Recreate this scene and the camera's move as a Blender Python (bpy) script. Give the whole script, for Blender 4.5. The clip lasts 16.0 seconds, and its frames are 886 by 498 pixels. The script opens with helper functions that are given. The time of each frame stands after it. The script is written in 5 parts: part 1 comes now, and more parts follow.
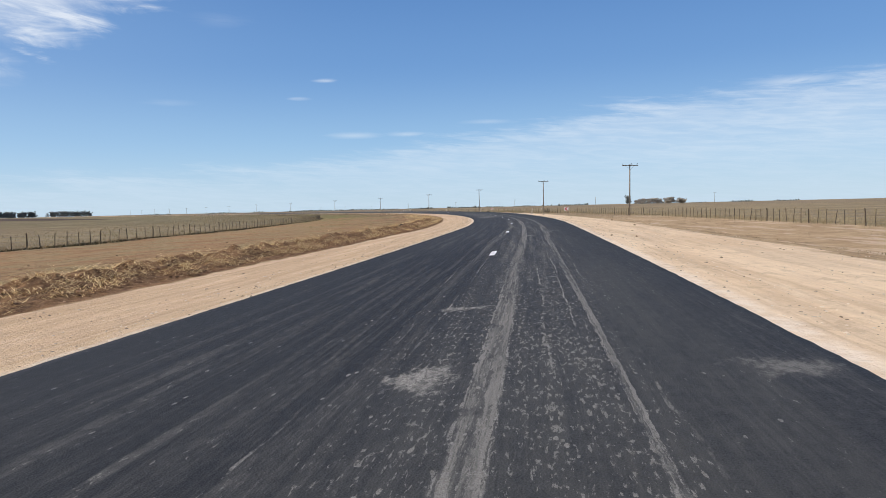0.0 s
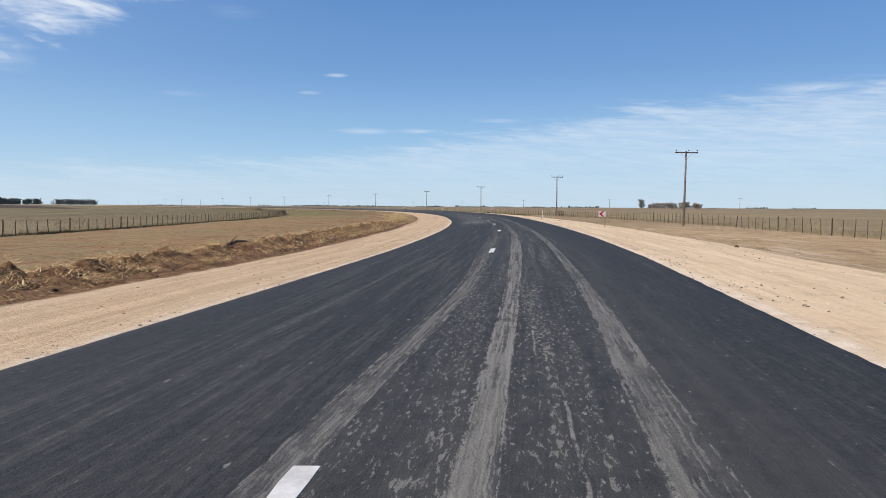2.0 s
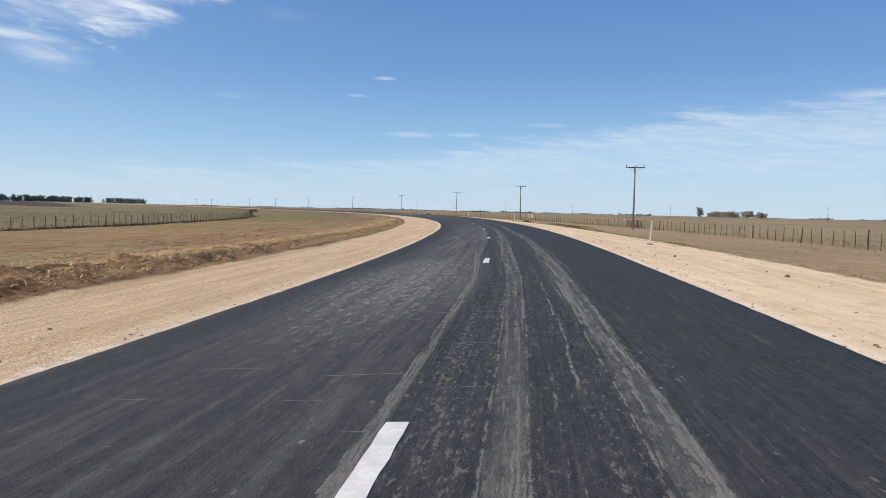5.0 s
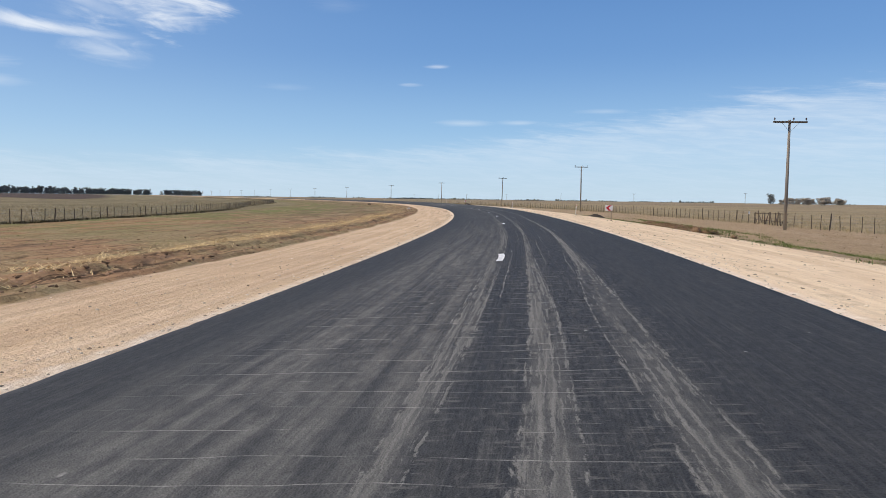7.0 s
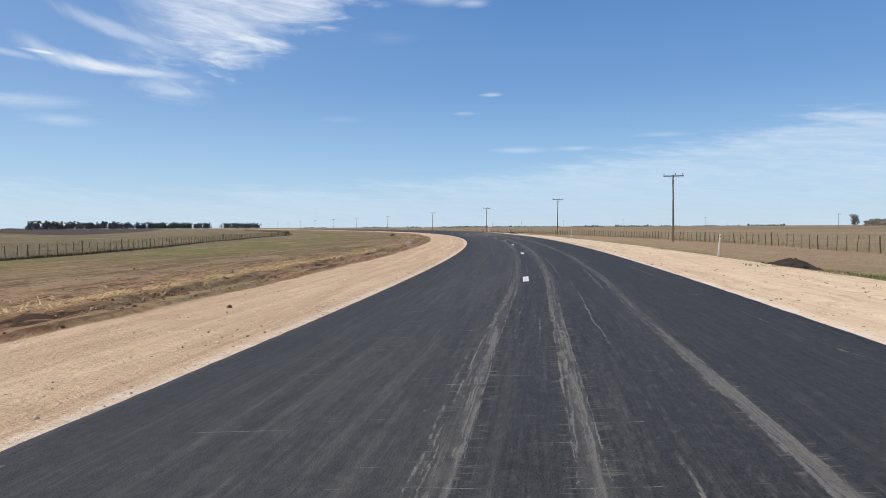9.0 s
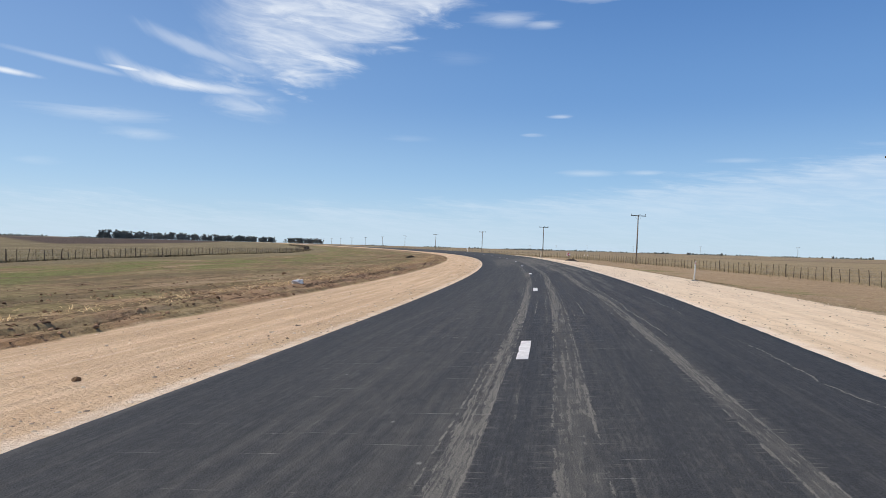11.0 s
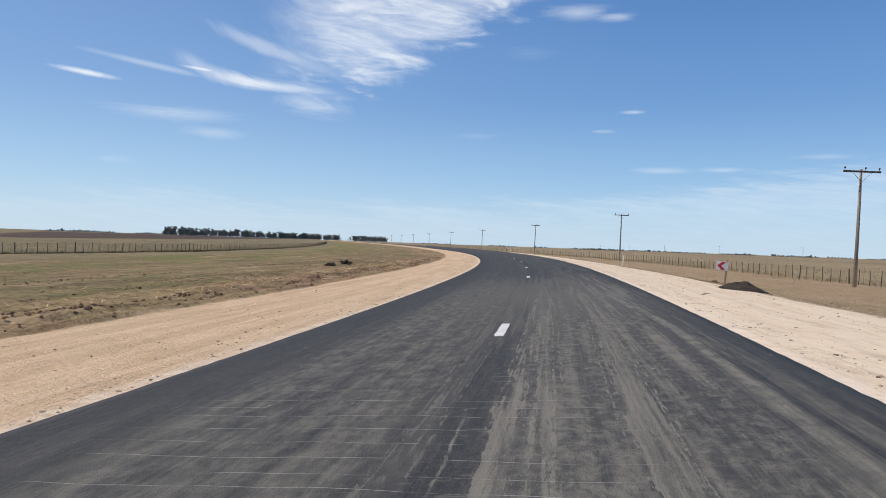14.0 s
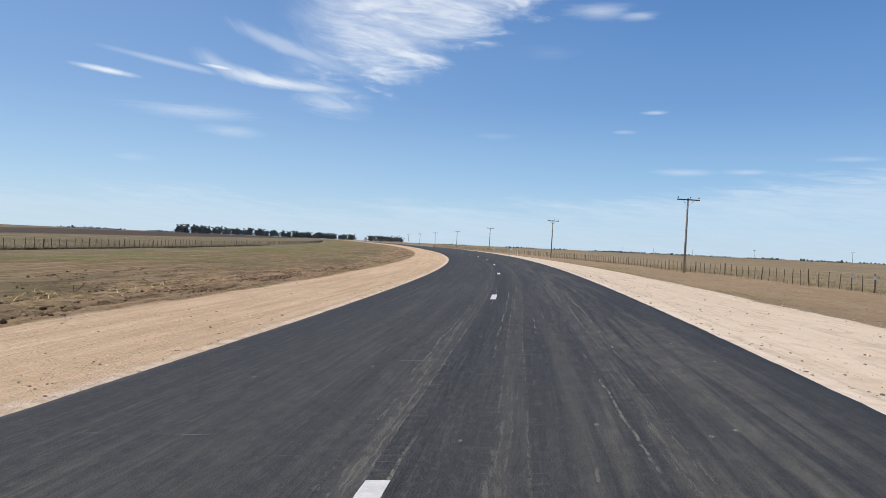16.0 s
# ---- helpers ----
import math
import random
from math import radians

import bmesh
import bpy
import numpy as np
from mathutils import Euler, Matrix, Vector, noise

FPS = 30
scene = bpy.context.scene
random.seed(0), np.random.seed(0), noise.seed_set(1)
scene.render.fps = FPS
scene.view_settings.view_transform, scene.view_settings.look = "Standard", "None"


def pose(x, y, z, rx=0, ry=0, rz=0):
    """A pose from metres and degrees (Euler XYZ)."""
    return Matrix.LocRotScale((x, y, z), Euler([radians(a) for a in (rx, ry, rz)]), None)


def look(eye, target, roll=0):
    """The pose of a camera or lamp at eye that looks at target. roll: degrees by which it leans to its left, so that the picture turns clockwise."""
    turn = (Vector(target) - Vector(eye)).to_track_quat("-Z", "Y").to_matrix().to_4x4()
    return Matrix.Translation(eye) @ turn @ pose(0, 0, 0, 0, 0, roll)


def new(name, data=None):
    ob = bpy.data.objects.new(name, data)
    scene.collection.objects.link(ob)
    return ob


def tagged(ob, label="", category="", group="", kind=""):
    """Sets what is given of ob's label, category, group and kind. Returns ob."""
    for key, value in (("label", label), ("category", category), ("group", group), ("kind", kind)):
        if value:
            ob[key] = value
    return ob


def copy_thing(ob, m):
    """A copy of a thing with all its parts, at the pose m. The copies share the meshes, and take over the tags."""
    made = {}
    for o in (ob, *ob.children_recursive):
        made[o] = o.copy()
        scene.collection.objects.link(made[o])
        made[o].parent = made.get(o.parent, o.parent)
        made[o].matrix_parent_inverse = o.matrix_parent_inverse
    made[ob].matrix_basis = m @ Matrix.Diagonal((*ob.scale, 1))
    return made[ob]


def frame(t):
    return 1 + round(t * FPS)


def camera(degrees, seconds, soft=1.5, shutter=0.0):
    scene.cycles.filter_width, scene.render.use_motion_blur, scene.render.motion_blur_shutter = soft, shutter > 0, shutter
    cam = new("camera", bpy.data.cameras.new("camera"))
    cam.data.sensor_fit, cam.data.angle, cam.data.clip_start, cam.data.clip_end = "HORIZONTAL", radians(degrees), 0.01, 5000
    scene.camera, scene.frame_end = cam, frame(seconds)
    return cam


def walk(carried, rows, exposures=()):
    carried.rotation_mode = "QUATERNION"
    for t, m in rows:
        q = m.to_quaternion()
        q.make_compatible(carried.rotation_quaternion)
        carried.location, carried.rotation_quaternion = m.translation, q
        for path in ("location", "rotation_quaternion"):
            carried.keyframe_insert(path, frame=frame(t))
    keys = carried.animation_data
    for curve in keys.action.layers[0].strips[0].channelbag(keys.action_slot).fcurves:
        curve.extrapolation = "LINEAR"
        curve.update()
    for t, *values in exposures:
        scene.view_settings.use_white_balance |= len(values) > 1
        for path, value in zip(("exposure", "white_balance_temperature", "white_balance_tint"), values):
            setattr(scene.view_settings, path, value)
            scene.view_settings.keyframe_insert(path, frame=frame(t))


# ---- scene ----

# ---------------------------------------------------------------- camera and its way
cam = camera(63.3, 16.0, soft=0.7)
PATH = [
    # seconds, x, y, z, then the turn in degrees
    (0.0, -0.000, -0.000, 1.233, 86.716, 1.308, -0.057),
    (0.5, 0.982, 8.272, 1.227, 86.695, 0.920, 0.152),
    (1.0, 2.014, 16.554, 1.221, 86.657, 0.428, 0.355),
    (1.5, 3.041, 24.848, 1.236, 86.612, -0.022, 0.536),
    (2.0, 4.001, 33.146, 1.222, 86.608, -0.332, 0.687),
    (2.5, 4.915, 41.439, 1.254, 86.631, -0.534, 0.924),
    (3.0, 5.766, 49.707, 1.240, 86.725, -0.612, 1.300),
    (3.5, 6.466, 57.878, 1.227, 86.814, -0.755, 1.848),
    (4.0, 7.015, 65.953, 1.213, 86.899, -0.962, 2.569),
    (4.5, 7.431, 74.051, 1.205, 86.947, -1.167, 3.432),
    (5.0, 7.731, 82.289, 1.206, 86.925, -1.302, 4.409),
    (5.5, 7.933, 90.788, 1.221, 86.799, -1.304, 5.472),
    (6.0, 8.036, 99.548, 1.249, 86.570, -1.170, 6.620),
    (6.5, 8.014, 108.494, 1.250, 86.169, -1.059, 7.709),
    (7.0, 7.864, 117.622, 1.237, 85.999, -0.807, 8.685),
    (7.5, 7.544, 126.945, 1.226, 86.183, -0.535, 9.744),
    (8.0, 7.044, 136.446, 1.228, 86.780, -0.190, 10.792),
    (8.5, 6.388, 146.112, 1.267, 87.558, 0.124, 11.954),
    (9.0, 5.620, 155.930, 1.226, 88.234, 0.297, 13.206),
    (9.5, 4.666, 165.958, 1.206, 88.795, 0.158, 14.503),
    (10.0, 3.524, 176.195, 1.209, 89.241, -0.295, 15.835),
    (10.5, 2.215, 186.551, 1.223, 89.585, -0.931, 17.130),
    (11.0, 0.756, 196.936, 1.237, 89.839, -1.622, 18.319),
    (11.5, -0.832, 207.259, 1.242, 90.017, -2.238, 19.336),
    (12.0, -2.550, 217.520, 1.236, 90.118, -2.779, 20.185),
    (12.5, -4.449, 227.777, 1.242, 90.041, -2.940, 21.115),
    (13.0, -6.583, 238.028, 1.231, 89.952, -2.774, 22.066),
    (13.5, -8.997, 248.283, 1.256, 89.784, -2.343, 23.021),
    (14.0, -11.635, 258.551, 1.252, 89.579, -2.032, 23.747),
    (14.5, -14.436, 268.832, 1.253, 89.371, -1.827, 24.209),
    (15.0, -17.354, 279.142, 1.260, 89.291, -1.924, 24.497),
    (15.5, -20.351, 289.497, 1.307, 89.368, -2.318, 24.777),
    (16.0, -23.457, 299.884, 1.252, 89.587, -2.604, 25.211),
]
walk(cam, [(t, pose(*row)) for t, *row in PATH])

# ---------------------------------------------------------------- sky, sun, exposure
SUN_AZ, SUN_EL = 110.0, 50.0          # degrees to the left of +y, degrees up
world = bpy.data.worlds.new("sky")
scene.world = world
world.use_nodes = True
wn = world.node_tree
sky = wn.nodes.new("ShaderNodeTexSky")
sky.sky_type = "NISHITA"
sky.sun_disc = False
sky.sun_elevation = radians(SUN_EL)
sky.sun_rotation = radians(-SUN_AZ)
sky.altitude = 100.0
sky.air_density = 1.0
sky.dust_density = 0.2
sky.ozone_density = 1.6
vivid = wn.nodes.new("ShaderNodeHueSaturation")
vivid.inputs["Saturation"].default_value = 1.2
vivid.inputs["Hue"].default_value = 0.51
wn.links.new(sky.outputs["Color"], vivid.inputs["Color"])
wn.links.new(vivid.outputs["Color"], wn.nodes["Background"].inputs["Color"])
wn.nodes["Background"].inputs["Strength"].default_value = 0.11

sun = new("sun", bpy.data.lights.new("sun", "SUN"))
sun.data.energy = 5.0
sun.data.angle = radians(0.53)
sun.data.color = (1.0, 0.885, 0.71)
sa, se = radians(SUN_AZ), radians(SUN_EL)
sun_way = Vector((-math.sin(sa) * math.cos(se), math.cos(sa) * math.cos(se), math.sin(se)))
sun.matrix_world = look(sun_way * 300, (0, 0, 0))
scene.view_settings.exposure = 0.0


# ---------------------------------------------------------------- node helpers
class Graph:
    """Short calls for building a node tree."""

    def __init__(self, name):
        self.mat = bpy.data.materials.new(name)
        self.mat.use_nodes = True
        self.nt = self.mat.node_tree
        self.nt.nodes.clear()
        self.out = self.node("ShaderNodeOutputMaterial")

    def node(self, kind, **sockets):
        n = self.nt.nodes.new(kind)
        for key, value in sockets.items():
            self.put(n.inputs[key.replace("_", " ")], value)
        return n

    def put(self, socket, value):
        if isinstance(value, bpy.types.NodeSocket):
            self.nt.links.new(value, socket)
        else:
            socket.default_value = value

    def uv(self):
        return self.node("ShaderNodeUVMap").outputs["UV"]

    def pos(self):
        return self.node("ShaderNodeNewGeometry").outputs["Position"]

    def obj(self):
        return self.node("ShaderNodeTexCoord").outputs["Object"]

    def along(self, name):
        """The three numbers that a mesh carries under that name."""
        n = self.node("ShaderNodeAttribute")
        n.attribute_name = name
        return self.xyz(n.outputs["Vector"])

    def island(self):
        return self.node("ShaderNodeNewGeometry").outputs["Random Per Island"]

    def chance(self):
        return self.node("ShaderNodeObjectInfo").outputs["Random"]

    def xyz(self, v):
        return self.node("ShaderNodeSeparateXYZ", Vector=v).outputs

    def vec(self, x=0.0, y=0.0, z=0.0):
        n = self.node("ShaderNodeCombineXYZ")
        for k, v in enumerate((x, y, z)):
            self.put(n.inputs[k], v)
        return n.outputs[0]

    def m(self, op, a, b=0.0, c=0.0):
        n = self.node("ShaderNodeMath")
        n.operation = op
        for k, v in enumerate((a, b, c)):
            self.put(n.inputs[k], v)
        return n.outputs[0]

    def add(self, a, b):
        return self.m("ADD", a, b)

    def mul(self, a, b):
        return self.m("MULTIPLY", a, b)

    def most(self, a, b):
        return self.m("MAXIMUM", a, b)

    def add_vec(self, v, by):
        n = self.node("ShaderNodeVectorMath")
        self.put(n.inputs[0], v)
        self.put(n.inputs[1], by)
        return n.outputs[0]

    def cuts(self, w):
        """Distance to the nearest of a row of uneven cuts."""
        n = self.node("ShaderNodeTexVoronoi")
        n.voronoi_dimensions = "1D"
        n.feature = "DISTANCE_TO_EDGE"
        self.put(n.inputs["W"], w)
        self.put(n.inputs["Scale"], 1.0)
        return n.outputs["Distance"]

    def scaled(self, v, s):
        n = self.node("ShaderNodeMapping", Vector=v)
        n.inputs["Scale"].default_value = s
        return n.outputs[0]

    def turned(self, v, degrees, s):
        n = self.node("ShaderNodeMapping", Vector=v)
        n.inputs["Rotation"].default_value = (0, 0, radians(degrees))
        inner = n.outputs[0]
        return self.scaled(inner, s)

    def noise(self, v, scale=1.0, detail=3.0, rough=0.55, bend=0.0):
        n = self.node("ShaderNodeTexNoise", Vector=v, Scale=scale, Detail=detail, Roughness=rough, Distortion=bend)
        return n.outputs["Fac"]

    def voronoi(self, v, scale=1.0, feature="F1"):
        n = self.node("ShaderNodeTexVoronoi", Vector=v, Scale=scale)
        n.feature = feature
        return n.outputs["Distance"]

    def cell(self, v, scale=1.0):
        return self.node("ShaderNodeTexVoronoi", Vector=v, Scale=scale).outputs["Color"]

    def step(self, v, lo, hi, a=0.0, b=1.0):
        n = self.node("ShaderNodeMapRange", Value=v)
        n.interpolation_type = "SMOOTHSTEP"
        for key, x in (("From Min", lo), ("From Max", hi), ("To Min", a), ("To Max", b)):
            self.put(n.inputs[key], x)
        return n.outputs[0]

    def band(self, v, centre, half, soft):
        """1 within half of centre, falling to 0 over soft."""
        d = self.m("ABSOLUTE", self.m("SUBTRACT", v, centre))
        far = self.add(half, soft) if isinstance(half, bpy.types.NodeSocket) else half + soft
        return self.step(d, half, far, 1.0, 0.0)

    def spot(self, u, v, cu, cv, ru, rv, lo=0.6, hi=1.1, wobble=None):
        """1 inside an ellipse, with a soft edge that wobble frays."""
        a = self.m("DIVIDE", self.m("SUBTRACT", u, cu), ru)
        b = self.m("DIVIDE", self.m("SUBTRACT", v, cv), rv)
        d = self.m("SQRT", self.add(self.mul(a, a), self.mul(b, b)))
        if wobble is not None:
            d = self.add(d, wobble)
        return self.step(d, lo, hi, 1.0, 0.0)

    def mix(self, fac, a, b):
        n = self.node("ShaderNodeMix")
        n.data_type = "RGBA"
        self.put(n.inputs["Factor"], fac)
        for key, v in ((6, a), (7, b)):
            self.put(n.inputs[key], v if isinstance(v, bpy.types.NodeSocket) else (*v, 1.0))
        return n.outputs[2]

    def bump(self, height, distance=0.02, strength=1.0):
        return self.node("ShaderNodeBump", Height=height, Distance=distance, Strength=strength).outputs[0]

    def surface(self, color, rough=0.8, normal=None, metal=0.0, gloss=0.5):
        n = self.node("ShaderNodeBsdfPrincipled")
        self.put(n.inputs["Base Color"], color if isinstance(color, bpy.types.NodeSocket) else (*color, 1.0))
        self.put(n.inputs["Roughness"], rough)
        self.put(n.inputs["Metallic"], metal)
        self.put(n.inputs["Specular IOR Level"], gloss)
        if normal is not None:
            self.put(n.inputs["Normal"], normal)
        self.nt.links.new(n.outputs[0], self.out.inputs["Surface"])
        return self.mat


# ---------------------------------------------------------------- materials
def mat_clouds():
    g = Graph("thin_cloud")
    n = g.node("ShaderNodeVectorMath", Vector=g.obj())
    n.operation = "NORMALIZE"
    x, y, z = g.xyz(n.outputs[0])
    az = g.mul(g.m("ARCTAN2", g.mul(x, -1.0), y), 57.2958)
    el = g.mul(g.m("ARCSINE", z), 57.2958)
    flat = g.vec(az, el, 0.0)
    # a fan of high ice cloud: milky, with streaks that sink to the right and a ragged lower edge
    arc = g.m("MAXIMUM", g.add(az, -32.0), 0.0)
    lifted = g.add(0.006, g.mul(g.add(el, -11.5), 0.0055))
    level = g.m("SUBTRACT", el, g.mul(g.mul(arc, arc), lifted))
    flow = g.vec(az, level, 0.0)
    fib = g.noise(g.turned(flow, -4, (0.14, 0.62, 1)), 1.0, 8, 0.58, 1.4)
    thread = g.noise(g.turned(flow, -5, (0.32, 2.0, 1)), 1.0, 6, 0.60, 1.2)
    puff = g.noise(g.turned(flow, -8, (0.16, 0.42, 1)), 1.0, 7, 0.62, 0.9)
    edge = g.mul(g.add(puff, -0.5), 2.4)
    slant = g.mul(g.m("SUBTRACT", el, g.add(11.2, g.mul(g.m("SUBTRACT", 29.0, az), 0.52))), 0.88)
    lower = g.add(g.m("MINIMUM", g.add(el, -11.1), slant), g.add(g.mul(g.add(fib, -0.5), 4.2), g.mul(g.add(puff, -0.5), 3.0)))
    inner = g.add(g.m("SUBTRACT", 37.2, az), g.mul(g.add(puff, -0.5), 6.0))
    fan = g.mul(g.mul(g.step(lower, 0.0, 2.4), g.step(inner, -1.0, 6.5)), g.step(el, 27.0, 22.0))
    fan = g.mul(fan, g.add(0.34, g.add(g.mul(g.step(fib, 0.34, 0.66), 0.40), g.mul(g.step(thread, 0.36, 0.66), 0.12))))
    faint = g.mul(g.spot(az, el, 33.6, 10.3, 3.0, 1.0, 0.1, 1.3, edge), g.step(fib, 0.34, 0.62, 0.1, 0.42))
    fan = g.most(fan, faint)
    # the bright upper filament and the tail that curls in from below it
    ridge = g.m("SUBTRACT", el, g.add(12.9, g.mul(g.add(az, -33.5), 0.31)))
    tail = g.mul(g.spot(az, g.add(ridge, g.mul(g.add(fib, -0.5), 0.8)), 36.6, 0.0, 5.6, 0.60, 0.0, 1.3, g.mul(edge, 0.7)), 0.36)
    bow = g.m("SUBTRACT", level, 11.25)
    tail = g.most(tail, g.mul(g.spot(az, g.add(bow, g.mul(g.add(thread, -0.5), 0.4)), 38.2, 0.0, 6.0, 0.42, 0.0, 1.25, g.mul(edge, 0.4)), g.step(el, 13.6, 12.6, 0.0, 0.85)))
    tail = g.most(tail, g.mul(g.spot(az, g.m("SUBTRACT", el, g.add(11.7, g.mul(g.add(az, -42.5), 0.12))), 45.5, 0.0, 4.8, 0.24, 0.0, 1.3, g.mul(edge, 0.5)), 0.32))
    tail = g.most(tail, g.mul(g.spot(az, g.m("SUBTRACT", el, g.add(12.1, g.mul(g.add(az, -41.7), 0.08))), 41.8, 0.0, 1.6, 0.20, 0.2, 1.1, g.mul(edge, 0.35)), 0.85))
    tail = g.most(tail, g.mul(g.spot(az, g.m("SUBTRACT", el, g.add(10.98, g.mul(g.add(az, -49.3), 0.085))), 49.4, 0.0, 2.4, 0.26, 0.1, 1.15, g.mul(edge, 0.4)), 0.9))
    # small separate wisps
    low = g.noise(g.turned(flat, 3, (0.20, 1.6, 1)), 1.0, 6, 0.62, 0.8)
    wave = g.mul(g.add(low, -0.5), 2.2)
    wisps = 0.0
    for a0, b0, long, thick, much in ((43.5, 8.8, 4.8, 0.55, 0.42), (40.8, 7.6, 2.2, 0.45, 0.40), (47.6, 5.2, 1.6, 0.35, 0.22), (9.1, 10.3, 1.0, 0.17, 0.55),
                                      (11.3, 8.9, 0.9, 0.15, 0.40), (6.9, 6.0, 2.3, 0.26, 0.50), (2.6, 6.05, 1.6, 0.22, 0.48), (-4.0, 6.9, 2.0, 0.22, 0.30), (13.4, 17.5, 2.6, 0.6, 0.50),
                                      (10.6, 17.1, 1.7, 0.35, 0.50), (6.6, 19.1, 3.4, 0.55, 0.60), (17.0, 14.6, 2.2, 0.6, 0.08), (21.0, 8.4, 2.0, 0.3, 0.12), (-27.0, 8.6, 3.6, 0.40, 0.55)):
        w = g.mul(g.spot(az, el, a0, b0, long, thick, 0.0, 1.25, wave), g.mul(g.step(low, 0.30, 0.62, 0.35, 1.0), much))
        wisps = w if isinstance(wisps, float) else g.most(wisps, w)
    # the long veil low over the horizon, higher to the right
    top = g.step(az, 30.0, -36.0, 3.0, 9.6)
    veil_noise = g.noise(g.turned(flat, -6, (0.06, 0.42, 1)), 1.0, 6, 0.62, 0.3)
    ripple = g.noise(g.turned(flat, -4, (0.30, 2.6, 1)), 1.0, 6, 0.64, 0.6)
    under = g.step(g.add(g.m("SUBTRACT", top, el), g.add(g.mul(g.add(veil_noise, -0.5), 4.0), g.mul(g.add(ripple, -0.5), 2.4))), -0.3, 1.7)
    veil = g.mul(under, g.add(g.step(veil_noise, 0.25, 0.75, 0.22, 0.52), g.step(ripple, 0.35, 0.70, -0.06, 0.14)))
    haze = g.step(el, 2.0, 45.0, 0.85, 0.25)
    other = g.mul(g.step(fib, 0.55, 0.75), g.step(el, 26.0, 40.0, 0.0, 0.5))
    a = g.most(fan, g.most(tail, wisps))
    a = g.most(g.most(a, other), veil)
    thick = g.m("SUBTRACT", 1.0, g.mul(g.m("SUBTRACT", 1.0, a), g.m("SUBTRACT", 1.0, haze)))
    blue = g.mix(g.step(el, -1.0, 6.0), (0.50, 0.68, 0.85), (0.335, 0.565, 0.84))
    blue = g.mix(g.step(el, 3.0, 12.0), blue, (0.165, 0.350, 0.685))
    blue = g.mix(g.step(el, 9.0, 22.0), blue, (0.090, 0.240, 0.570))
    blue = g.mix(g.step(el, 20.0, 70.0), blue, (0.045, 0.14, 0.42))
    blue = g.mix(g.step(az, 2.0, 50.0, 0.0, 0.13), blue, (0.70, 0.82, 0.95))
    white = g.mix(g.step(el, 0.0, 12.0), (0.60, 0.74, 0.88), (0.86, 0.91, 0.98))
    share = g.m("DIVIDE", a, g.m("MAXIMUM", thick, 0.01))
    glow = g.node("ShaderNodeEmission", Color=g.mix(share, blue, white), Strength=1.0)
    clear = g.node("ShaderNodeBsdfTransparent")
    both = g.node("ShaderNodeMixShader")
    g.put(both.inputs[0], thick)
    g.nt.links.new(clear.outputs[0], both.inputs[1])
    g.nt.links.new(glow.outputs[0], both.inputs[2])
    g.nt.links.new(both.outputs[0], g.out.inputs["Surface"])
    return g.mat


